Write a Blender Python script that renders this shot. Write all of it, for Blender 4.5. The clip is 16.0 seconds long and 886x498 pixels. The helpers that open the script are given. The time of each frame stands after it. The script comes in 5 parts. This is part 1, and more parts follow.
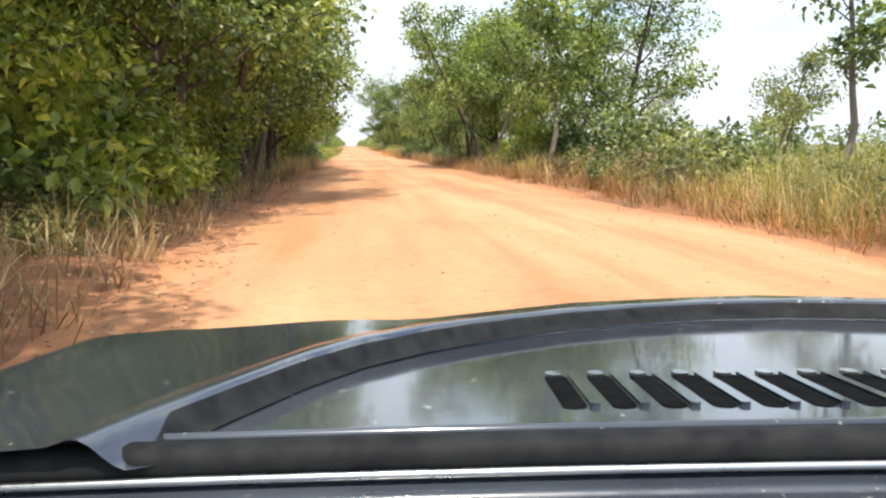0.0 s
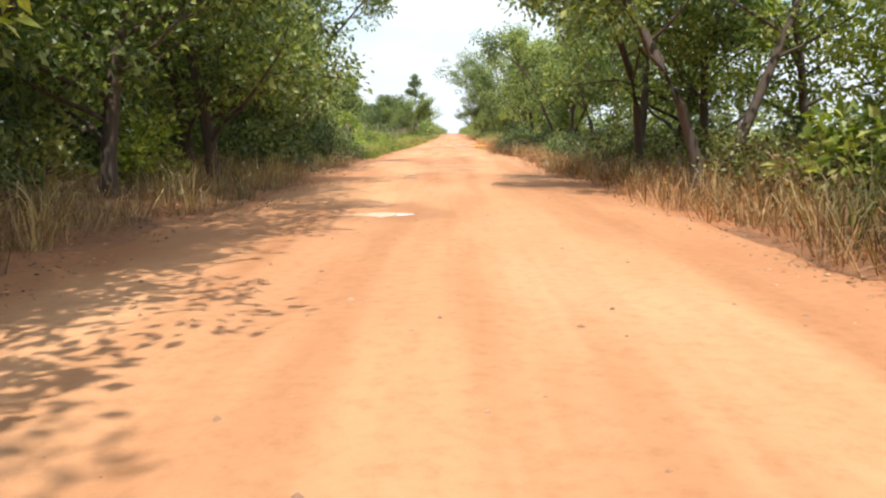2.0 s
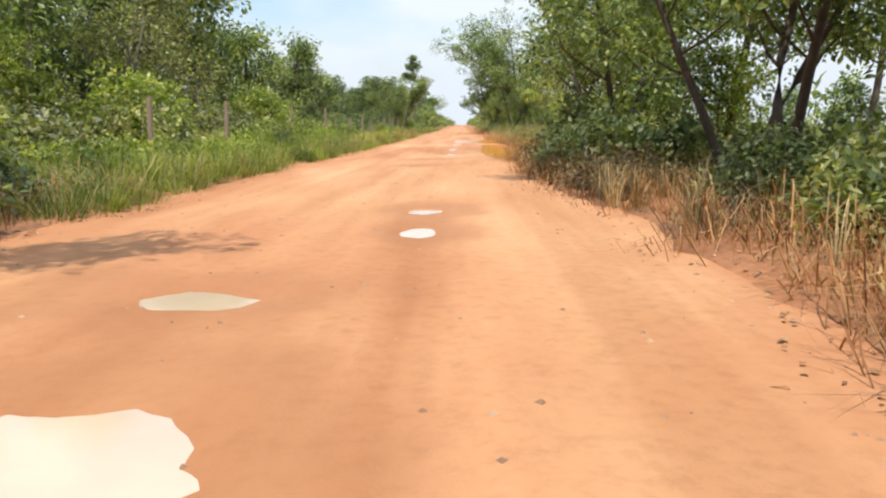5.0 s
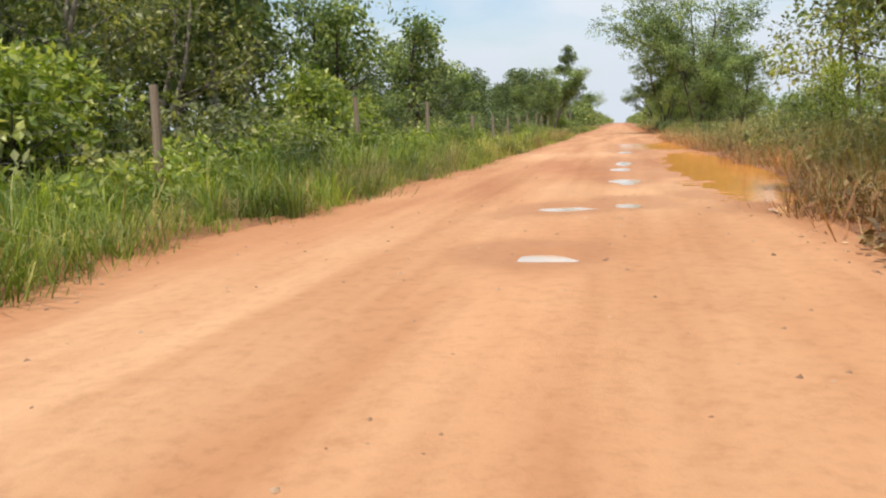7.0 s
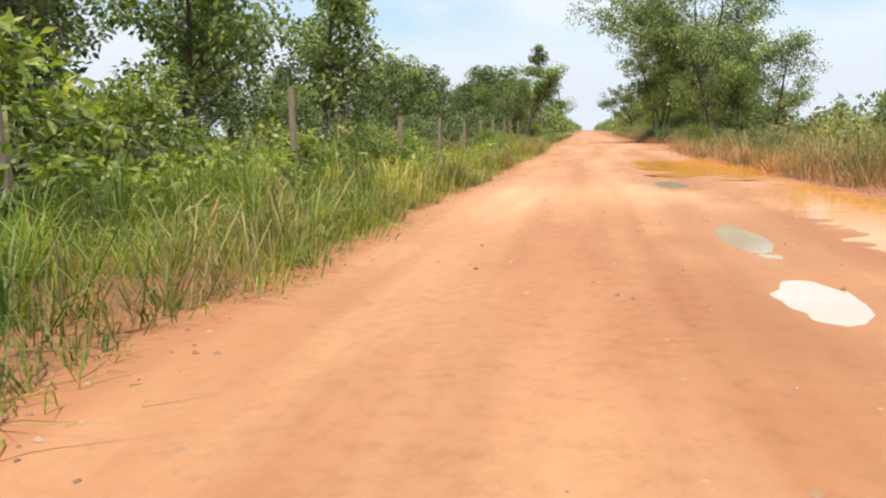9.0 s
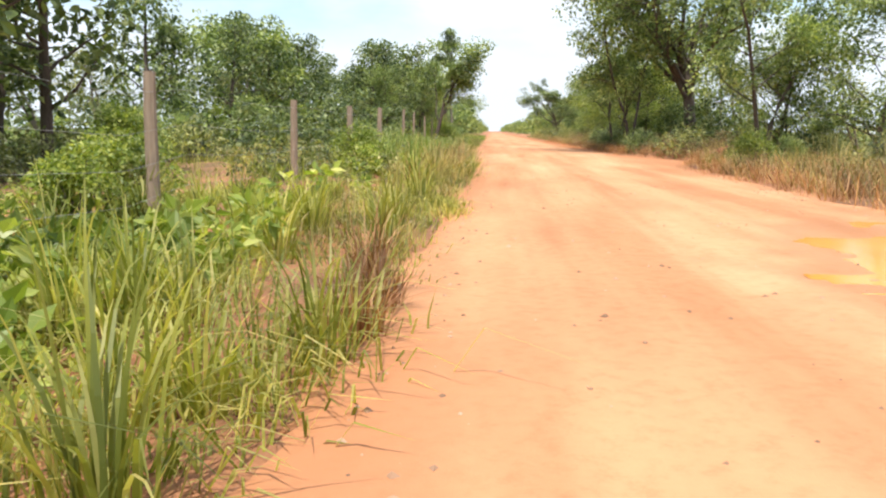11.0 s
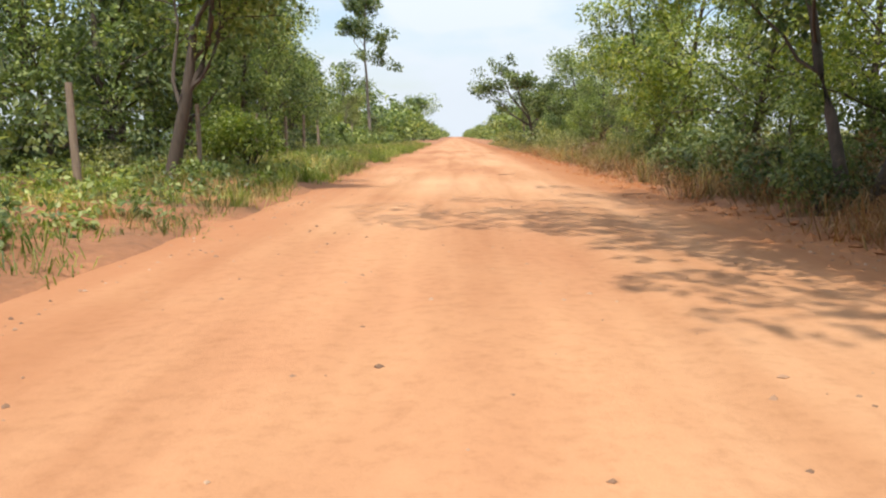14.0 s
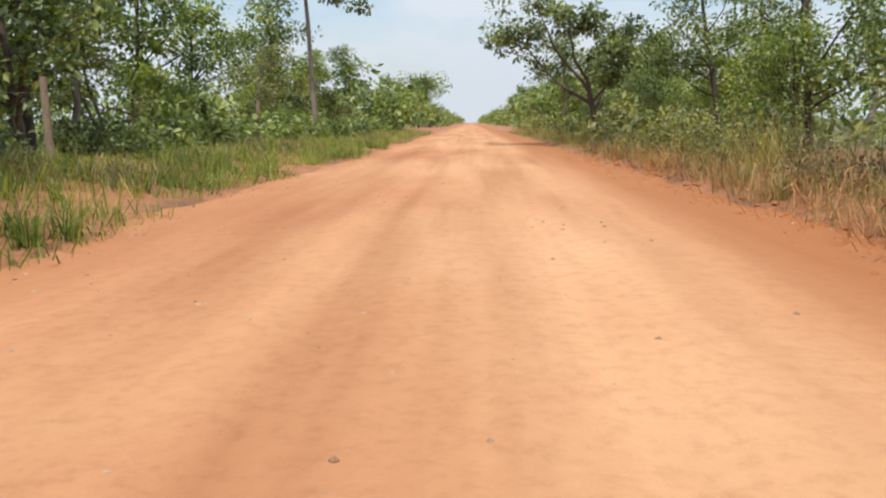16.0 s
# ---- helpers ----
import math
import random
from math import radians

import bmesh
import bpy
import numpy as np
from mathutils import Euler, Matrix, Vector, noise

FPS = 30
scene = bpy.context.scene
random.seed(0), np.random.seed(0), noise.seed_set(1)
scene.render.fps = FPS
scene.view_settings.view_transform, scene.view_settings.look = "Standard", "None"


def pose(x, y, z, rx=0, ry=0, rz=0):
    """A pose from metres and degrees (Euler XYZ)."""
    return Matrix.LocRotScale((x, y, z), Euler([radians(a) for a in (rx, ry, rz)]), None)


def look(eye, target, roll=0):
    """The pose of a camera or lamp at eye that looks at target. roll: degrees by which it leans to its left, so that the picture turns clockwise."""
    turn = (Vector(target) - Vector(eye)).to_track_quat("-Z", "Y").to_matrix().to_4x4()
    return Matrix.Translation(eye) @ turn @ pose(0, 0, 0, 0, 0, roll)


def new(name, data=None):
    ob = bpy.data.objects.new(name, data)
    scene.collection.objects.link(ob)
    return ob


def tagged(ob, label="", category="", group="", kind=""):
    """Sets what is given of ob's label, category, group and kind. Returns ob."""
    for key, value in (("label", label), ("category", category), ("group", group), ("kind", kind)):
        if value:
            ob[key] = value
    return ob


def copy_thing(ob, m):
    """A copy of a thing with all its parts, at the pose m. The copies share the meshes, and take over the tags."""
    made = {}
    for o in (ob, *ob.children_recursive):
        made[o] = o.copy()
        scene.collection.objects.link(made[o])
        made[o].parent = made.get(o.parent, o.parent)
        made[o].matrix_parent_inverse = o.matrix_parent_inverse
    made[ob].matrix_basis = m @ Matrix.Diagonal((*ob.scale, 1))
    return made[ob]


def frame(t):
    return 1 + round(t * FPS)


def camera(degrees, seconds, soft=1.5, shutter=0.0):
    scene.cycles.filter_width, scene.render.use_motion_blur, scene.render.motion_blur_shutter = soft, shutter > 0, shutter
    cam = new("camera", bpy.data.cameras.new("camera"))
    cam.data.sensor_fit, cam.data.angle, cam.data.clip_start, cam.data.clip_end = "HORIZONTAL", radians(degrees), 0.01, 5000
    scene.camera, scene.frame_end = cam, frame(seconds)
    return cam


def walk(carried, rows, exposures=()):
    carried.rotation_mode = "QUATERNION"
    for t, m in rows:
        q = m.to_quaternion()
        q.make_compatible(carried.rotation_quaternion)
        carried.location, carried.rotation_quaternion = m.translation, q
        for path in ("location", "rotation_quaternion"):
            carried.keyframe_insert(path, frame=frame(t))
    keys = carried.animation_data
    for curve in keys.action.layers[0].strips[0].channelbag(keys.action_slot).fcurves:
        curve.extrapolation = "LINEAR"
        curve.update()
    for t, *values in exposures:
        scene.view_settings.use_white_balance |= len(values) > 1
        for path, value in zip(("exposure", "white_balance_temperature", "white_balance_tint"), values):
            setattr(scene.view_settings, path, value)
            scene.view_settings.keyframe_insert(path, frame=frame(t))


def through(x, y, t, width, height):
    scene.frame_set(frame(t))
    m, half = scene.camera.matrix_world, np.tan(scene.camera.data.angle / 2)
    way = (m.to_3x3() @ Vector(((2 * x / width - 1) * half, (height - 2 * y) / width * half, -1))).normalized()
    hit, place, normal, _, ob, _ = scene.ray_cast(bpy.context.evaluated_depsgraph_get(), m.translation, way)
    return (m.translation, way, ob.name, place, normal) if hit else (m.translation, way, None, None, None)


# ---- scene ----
cam = camera(60.4, 16.0, soft=2.2)
walk(cam, [
    (0, pose(-1.79, 0.00, 1.2, 82.24, 0.19, -6.92)),
    (0.5, pose(-1.21, 5.96, 1.2, 80.87, 0.77, -4.57)),
    (1, pose(-0.57, 11.89, 1.2, 82.41, 0.45, -2.53)),
    (1.5, pose(-0.07, 17.84, 1.2, 81.47, -0.06, -0.76)),
    (2, pose(0.25, 23.63, 1.2, 81.36, 0.64, 0.76)),
    (2.5, pose(0.38, 28.86, 1.2, 80.84, 0.82, 2.31)),
    (3, pose(0.34, 33.57, 1.2, 79.45, 0.37, 1.00)),
    (3.5, pose(0.59, 38.00, 1.2, 80.52, 0.23, -0.21)),
    (4, pose(0.80, 42.35, 1.2, 80.64, -0.08, 0.21)),
    (4.2, pose(0.88, 44.06, 1.2, 80.81, -0.03, 0.38)),
    (5.2, pose(1.15, 52.40, 1.2, 80.73, 0.27, 1.59)),
    (6.3, pose(1.01, 60.98, 1.2, 80.89, 0.95, 4.90)),
    (6.5, pose(0.94, 62.48, 1.2, 80.62, 1.43, 7.34)),
    (7, pose(0.59, 66.06, 1.2, 80.90, 1.48, 12.95)),
    (7.5, pose(0.33, 69.31, 1.2, 80.17, 0.82, 10.60)),
    (8, pose(0.19, 72.71, 1.2, 81.24, 0.93, 8.55)),
    (8.2, pose(-0.00, 74.23, 1.2, 81.32, 0.95, 8.39)),
    (9.2, pose(-1.25, 82.58, 1.2, 81.36, 1.39, 10.84)),
    (10.3, pose(-2.58, 93.53, 1.2, 81.35, -0.01, 6.16)),
    (10.5, pose(-2.76, 95.67, 1.2, 80.63, -0.11, 6.48)),
    (11, pose(-2.83, 101.36, 1.2, 81.16, -0.39, 3.61)),
    (11.5, pose(-2.53, 107.59, 1.2, 80.86, -0.67, -0.59)),
    (12, pose(-2.11, 114.00, 1.2, 81.34, -0.80, -2.19)),
    (12.5, pose(-1.54, 120.55, 1.2, 81.92, 0.39, -1.89)),
    (13, pose(-1.12, 127.30, 1.2, 81.26, -0.17, 0.34)),
    (13.5, pose(-0.82, 133.89, 1.2, 81.35, 0.19, 0.84)),
    (14, pose(-0.57, 140.65, 1.2, 81.60, 0.35, 0.93)),
    (14.5, pose(-0.20, 147.76, 1.2, 81.02, 0.04, 1.43)),
    (15, pose(-0.02, 155.02, 1.2, 80.73, 0.18, 1.89)),
    (15.5, pose(0.06, 162.37, 1.2, 80.41, 0.32, 2.35)),
    (16, pose(0.11, 169.77, 1.2, 80.58, 0.51, 2.10)),
], exposures=[(0.0, 0.85), (2.5, 0.65), (4.0, 0.6), (6.5, 0.2), (8.0, 0.2), (10.5, 0.72), (11.5, 0.6), (12.5, 0.4), (13.5, 0.3), (14.5, 0.48), (15.2, 0.42), (16.0, 0.15)])

# ---- sky and sun ----
SUN_EL, SUN_AZ = 65.0, 187.0  # degrees; azimuth clockwise from +y
world = bpy.data.worlds.new("sky")
scene.world = world
world.use_nodes = True
wn, wl = world.node_tree.nodes, world.node_tree.links
wn.clear()
w_out = wn.new("ShaderNodeOutputWorld")
w_bg = wn.new("ShaderNodeBackground")
w_sky = wn.new("ShaderNodeTexSky")
w_sky.sky_type, w_sky.sun_disc = "NISHITA", False
w_sky.sun_elevation, w_sky.sun_rotation = radians(SUN_EL), radians(SUN_AZ)
w_sky.dust_density, w_sky.air_density = 1.6, 1.4
w_map = wn.new("ShaderNodeMapping")
w_map.inputs["Scale"].default_value = (1.0, 1.0, 2.6)
w_tc = wn.new("ShaderNodeTexCoord")
w_noise = wn.new("ShaderNodeTexNoise")
w_noise.inputs["Scale"].default_value, w_noise.inputs["Detail"].default_value = 3.4, 7.0
w_ramp = wn.new("ShaderNodeValToRGB")
w_ramp.color_ramp.elements[0].position, w_ramp.color_ramp.elements[1].position = 0.37, 0.57
w_mix = wn.new("ShaderNodeMix")
w_mix.data_type = "RGBA"
wl.new(w_tc.outputs["Generated"], w_map.inputs["Vector"])
wl.new(w_map.outputs["Vector"], w_noise.inputs["Vector"])
w_sep = wn.new("ShaderNodeSeparateXYZ")
wl.new(w_tc.outputs["Generated"], w_sep.inputs[0])
w_low = wn.new("ShaderNodeMapRange")  # thin white haze towards the horizon
w_low.inputs["From Min"].default_value, w_low.inputs["From Max"].default_value = 0.0, 0.13
w_low.inputs["To Min"].default_value, w_low.inputs["To Max"].default_value = 0.22, 0.0
wl.new(w_sep.outputs["Z"], w_low.inputs["Value"])
w_add = wn.new("ShaderNodeMath")
wl.new(w_noise.outputs["Fac"], w_add.inputs[0])
wl.new(w_low.outputs["Result"], w_add.inputs[1])
wl.new(w_add.outputs[0], w_ramp.inputs["Fac"])
wl.new(w_ramp.outputs["Color"], w_mix.inputs["Factor"])
w_tint = wn.new("ShaderNodeMix")
w_tint.data_type, w_tint.blend_type = "RGBA", "MULTIPLY"
w_tint.inputs["Factor"].default_value, w_tint.inputs["B"].default_value = 1.0, (0.88, 0.94, 1.08, 1)
wl.new(w_sky.outputs["Color"], w_tint.inputs["A"])
wl.new(w_tint.outputs["Result"], w_mix.inputs["A"])
w_cloud = wn.new("ShaderNodeMapRange")  # clouds are brighter overhead, near the sun
w_cloud.inputs["From Min"].default_value, w_cloud.inputs["From Max"].default_value = 0.05, 0.75
w_cloud.inputs["To Min"].default_value, w_cloud.inputs["To Max"].default_value = 0.78, 1.2
wl.new(w_sep.outputs["Z"], w_cloud.inputs["Value"])
w_white = wn.new("ShaderNodeVectorMath")
w_white.operation = "SCALE"
w_white.inputs[0].default_value = (5.9, 6.45, 7.1)
wl.new(w_cloud.outputs["Result"], w_white.inputs["Scale"])
wl.new(w_white.outputs["Vector"], w_mix.inputs["B"])
wl.new(w_mix.outputs["Result"], w_bg.inputs["Color"])
w_bg.inputs["Strength"].default_value = 0.135
wl.new(w_bg.outputs["Background"], w_out.inputs["Surface"])

sun = new("sun", bpy.data.lights.new("sun", "SUN"))
sun.data.energy, sun.data.angle, sun.data.color = 3.7, radians(0.8), (1.0, 0.94, 0.84)
az, el = radians(SUN_AZ), radians(SUN_EL)
sun_dir = Vector((math.sin(az) * math.cos(el), math.cos(az) * math.cos(el), math.sin(el)))
sun.matrix_world = look(sun_dir * 60, (0, 0, 0))


# ---- materials ----
def material(name):
    m = bpy.data.materials.new(name)
    m.use_nodes = True
    nt = m.node_tree
    return m, nt.nodes, nt.links, nt.nodes["Principled BSDF"]


def noise_node(n, l, scale, detail=5.0, coords=None, stretch=None, rough=0.55):
    t = n.new("ShaderNodeTexNoise")
    t.inputs["Scale"].default_value, t.inputs["Detail"].default_value, t.inputs["Roughness"].default_value = scale, detail, rough
    if coords is None:
        coords = n.new("ShaderNodeTexCoord").outputs["Object"]
    if stretch:
        mp = n.new("ShaderNodeMapping")
        mp.inputs["Scale"].default_value = stretch
        l.new(coords, mp.inputs["Vector"])
        coords = mp.outputs["Vector"]
    l.new(coords, t.inputs["Vector"])
    return t.outputs["Fac"]


def ramp_node(n, l, fac, stops):
    r = n.new("ShaderNodeValToRGB")
    e = r.color_ramp.elements
    while len(e) < len(stops):
        e.new(0.5)
    for k, (p, c) in enumerate(stops):
        e[k].position, e[k].color = p, (*c, 1)
    l.new(fac, r.inputs["Fac"])
    return r.outputs["Color"]


def mix_node(n, l, fac, a, b, blend="MIX"):
    m = n.new("ShaderNodeMix")
    m.data_type, m.blend_type = "RGBA", blend
    for sock, v in (("Factor", fac), ("A", a), ("B", b)):
        if isinstance(v, bpy.types.NodeSocket):
            l.new(v, m.inputs[sock])
        elif sock == "Factor":
            m.inputs[sock].default_value = v
        else:
            m.inputs[sock].default_value = (*v, 1)
    return m.outputs["Result"]


def bump(n, l, b, height, strength, distance):
    bp = n.new("ShaderNodeBump")
    bp.inputs["Strength"].default_value, bp.inputs["Distance"].default_value = strength, distance
    l.new(height, bp.inputs["Height"])
    l.new(bp.outputs["Normal"], b.inputs["Normal"])


def leaf_material(name, dark, mid, light, through=0.48, rough=0.5):
    """Leaves: each one its own tone, drifting from branch to branch, letting some light through."""
    m, n, l, b = material(name)
    g = n.new("ShaderNodeNewGeometry")
    col = ramp_node(n, l, g.outputs["Random Per Island"], [(0.0, dark), (0.55, mid), (1.0, light)])
    big = noise_node(n, l, 0.55, 3.0, g.outputs["Position"])
    tone = ramp_node(n, l, big, [(0.34, (0.45, 0.5, 0.5)), (0.66, (1.45, 1.35, 1.1))])
    col = mix_node(n, l, 1.0, col, tone, "MULTIPLY")
    l.new(col, b.inputs["Base Color"])
    b.inputs["Roughness"].default_value = rough
    b.inputs["Specular IOR Level"].default_value = 0.4
    tr = n.new("ShaderNodeBsdfTranslucent")
    l.new(mix_node(n, l, 1.0, col, (1.4, 1.4, 0.55), "MULTIPLY"), tr.inputs["Color"])
    mx = n.new("ShaderNodeMixShader")
    mx.inputs["Fac"].default_value = through
    l.new(b.outputs["BSDF"], mx.inputs[1])
    l.new(tr.outputs["BSDF"], mx.inputs[2])
    l.new(mx.outputs["Shader"], n["Material Output"].inputs["Surface"])
    return m


M_LEAF = leaf_material("leaf_green", (0.07, 0.115, 0.044), (0.18, 0.25, 0.091), (0.42, 0.48, 0.244), 0.42, 0.4)
M_LEAF_DARK = leaf_material("leaf_dark_green", (0.05, 0.08, 0.039), (0.125, 0.175, 0.073), (0.3, 0.35, 0.195), 0.4, 0.4)
M_LEAF_BRIGHT = leaf_material("leaf_fresh_green", (0.095, 0.15, 0.032), (0.23, 0.3, 0.067), (0.45, 0.48, 0.183), 0.45, 0.4)
M_LEAF_OLIVE = leaf_material("leaf_olive", (0.085, 0.11, 0.049), (0.21, 0.24, 0.104), (0.44, 0.44, 0.244), 0.42, 0.42)
M_GRASS = leaf_material("grass_green", (0.08, 0.14, 0.025), (0.19, 0.275, 0.055), (0.42, 0.43, 0.16), 0.45)
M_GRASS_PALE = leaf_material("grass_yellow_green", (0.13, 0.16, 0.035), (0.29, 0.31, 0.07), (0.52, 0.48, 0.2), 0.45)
M_DRY = leaf_material("grass_dry", (0.184, 0.103, 0.065), (0.356, 0.236, 0.144), (0.552, 0.437, 0.316), 0.25, 0.7)
M_RUST = leaf_material("grass_rust", (0.19, 0.085, 0.042), (0.37, 0.19, 0.095), (0.53, 0.35, 0.21), 0.25, 0.7)
M_BRUSH = leaf_material("brown_brush", (0.085, 0.055, 0.032), (0.19, 0.135, 0.075), (0.36, 0.29, 0.17), 0.3, 0.65)
M_STRAW = leaf_material("bleached_straw", (0.30, 0.22, 0.12), (0.46, 0.36, 0.21), (0.62, 0.52, 0.34), 0.25, 0.7)
M_GRASS_MIX = leaf_material("grass_tan_green", (0.13, 0.145, 0.05), (0.28, 0.25, 0.11), (0.5, 0.41, 0.23), 0.38, 0.6)
M_LITTER = leaf_material("leaf_litter", (0.17, 0.085, 0.045), (0.32, 0.18, 0.10), (0.5, 0.36, 0.25), 0.05, 0.8)


def bark_material(name, a, b_, scale=6.0):
    m, n, l, b = material(name)
    streak = noise_node(n, l, scale, 6.0, stretch=(3.0, 3.0, 0.5))
    patch = noise_node(n, l, 1.3, 3.0)
    col = ramp_node(n, l, streak, [(0.3, a), (0.7, b_)])
    col = mix_node(n, l, patch, col, tuple(0.5 * (p + q) * 1.2 for p, q in zip(a, b_)))
    l.new(col, b.inputs["Base Color"])
    b.inputs["Roughness"].default_value = 0.9
    bump(n, l, b, streak, 0.7, 0.03)
    return m


M_BARK = bark_material("bark_dark", (0.035, 0.026, 0.02), (0.12, 0.09, 0.068))
M_BARK_PALE = bark_material("bark_pale", (0.10, 0.08, 0.062), (0.25, 0.21, 0.165))
M_POST = bark_material("weathered_post_wood", (0.14, 0.1, 0.07), (0.33, 0.25, 0.18), 9.0)


def road_material():
    m, n, l, b = material("laterite_road")
    pos = n.new("ShaderNodeNewGeometry").outputs["Position"]
    drift = noise_node(n, l, 0.28, 4.0, pos, (1.0, 0.35, 1.0))
    tracks = noise_node(n, l, 1.1, 4.0, pos, (1.0, 0.06, 1.0))
    grain = noise_node(n, l, 9.0, 8.0, pos, None, 0.7)
    fine = noise_node(n, l, 60.0, 4.0, pos, None, 0.7)
    col = ramp_node(n, l, drift, [(0.3, (0.4, 0.177, 0.085)), (0.5, (0.49, 0.252, 0.126)), (0.72, (0.56, 0.322, 0.176))])
    trk = ramp_node(n, l, tracks, [(0.36, (0.8, 0.72, 0.66)), (0.5, (0.98, 0.97, 0.96)), (0.64, (1.12, 1.135, 1.15))])
    col = mix_node(n, l, 0.8, col, trk, "MULTIPLY")
    grn = ramp_node(n, l, grain, [(0.28, (0.76, 0.71, 0.66)), (0.5, (1.0, 1.0, 1.0)), (0.74, (1.1, 1.11, 1.12))])
    col = mix_node(n, l, 0.7, col, grn, "MULTIPLY")
    # redder, unworn earth towards both edges
    sx_ = n.new("ShaderNodeSeparateXYZ")
    l.new(pos, sx_.inputs[0])
    side = n.new("ShaderNodeMath")
    side.operation = "ABSOLUTE"
    l.new(sx_.outputs["X"], side.inputs[0])
    patch = noise_node(n, l, 0.8, 5.0, pos, (1.0, 0.45, 1.0), 0.65)
    ragged = n.new("ShaderNodeMath")
    ragged.operation = "MULTIPLY_ADD"
    ragged.inputs[1].default_value = 3.4
    l.new(patch, ragged.inputs[0])
    l.new(side.outputs[0], ragged.inputs[2])
    red = n.new("ShaderNodeMapRange")
    red.inputs["From Min"].default_value, red.inputs["From Max"].default_value, red.inputs["To Max"].default_value = 4.1, 5.6, 0.8
    l.new(ragged.outputs[0], red.inputs["Value"])
    col = mix_node(n, l, red.outputs["Result"], col, (0.40, 0.17, 0.078))
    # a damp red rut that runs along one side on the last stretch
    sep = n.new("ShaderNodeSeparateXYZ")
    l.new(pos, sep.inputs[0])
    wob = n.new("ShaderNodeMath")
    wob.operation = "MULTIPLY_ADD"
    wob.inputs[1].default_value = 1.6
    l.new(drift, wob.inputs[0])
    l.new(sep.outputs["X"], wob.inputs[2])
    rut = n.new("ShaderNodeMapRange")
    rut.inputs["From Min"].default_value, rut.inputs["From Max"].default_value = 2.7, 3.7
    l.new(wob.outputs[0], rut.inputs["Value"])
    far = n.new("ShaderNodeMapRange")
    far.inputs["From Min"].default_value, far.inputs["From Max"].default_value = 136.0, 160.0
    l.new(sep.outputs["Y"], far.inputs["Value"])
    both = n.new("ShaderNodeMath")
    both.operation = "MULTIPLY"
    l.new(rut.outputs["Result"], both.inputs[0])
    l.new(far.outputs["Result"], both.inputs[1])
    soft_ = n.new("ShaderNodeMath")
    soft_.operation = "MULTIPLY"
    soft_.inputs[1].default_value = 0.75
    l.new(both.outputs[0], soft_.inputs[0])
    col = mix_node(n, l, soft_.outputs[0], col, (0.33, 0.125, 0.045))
    # damp earth round the puddles
    damp = n.new("ShaderNodeAttribute")
    damp.attribute_name = "damp"
    col = mix_node(n, l, damp.outputs["Fac"], col, (0.31, 0.125, 0.048))
    l.new(col, b.inputs["Base Color"])
    l.new(ramp_node(n, l, damp.outputs["Fac"], [(0.0, (0.92, 0.92, 0.92)), (1.0, (0.45, 0.45, 0.45))]), b.inputs["Roughness"])
    b.inputs["Specular IOR Level"].default_value = 0.2
    ad = n.new("ShaderNodeMath")
    ad.operation = "MULTIPLY_ADD"
    ad.inputs[1].default_value = 0.35
    l.new(fine, ad.inputs[0])
    l.new(grain, ad.inputs[2])
    bump(n, l, b, ad.outputs[0], 0.35, 0.03)
    return m


def soil_material():
    m, n, l, b = material("red_soil_verge")
    pos = n.new("ShaderNodeNewGeometry").outputs["Position"]
    patch = noise_node(n, l, 0.5, 5.0, pos)
    grain = noise_node(n, l, 7.0, 8.0, pos, None, 0.7)
    col = ramp_node(n, l, patch, [(0.3, (0.17, 0.10, 0.05)), (0.46, (0.34, 0.15, 0.07)), (0.66, (0.48, 0.21, 0.095))])
    grn = ramp_node(n, l, grain, [(0.25, (0.6, 0.6, 0.58)), (0.75, (1.2, 1.18, 1.15))])
    sep = n.new("ShaderNodeSeparateXYZ")
    l.new(pos, sep.inputs[0])
    ab = n.new("ShaderNodeMath")
    ab.operation = "ABSOLUTE"
    l.new(sep.outputs["X"], ab.inputs[0])
    rng_ = n.new("ShaderNodeMapRange")
    rng_.inputs["From Min"].default_value, rng_.inputs["From Max"].default_value = 8.0, 16.0
    l.new(ab.outputs[0], rng_.inputs["Value"])
    turf = ramp_node(n, l, patch, [(0.3, (0.07, 0.085, 0.025)), (0.7, (0.17, 0.15, 0.06))])
    col = mix_node(n, l, rng_.outputs["Result"], col, turf)
    l.new(mix_node(n, l, 0.9, col, grn, "MULTIPLY"), b.inputs["Base Color"])
    b.inputs["Roughness"].default_value = 0.95
    bump(n, l, b, grain, 0.8, 0.08)
    return m


def water_material(name, col, rough, ior=1.33):
    m, n, l, b = material(name)
    pos = n.new("ShaderNodeNewGeometry").outputs["Position"]
    t = noise_node(n, l, 0.9, 3.0, pos)
    l.new(ramp_node(n, l, t, [(0.3, col), (0.7, tuple(c * 1.25 for c in col))]), b.inputs["Base Color"])
    b.inputs["Roughness"].default_value, b.inputs["IOR"].default_value = rough, ior
    bump(n, l, b, noise_node(n, l, 5.0, 2.0, pos), 0.05, 0.02)
    return m


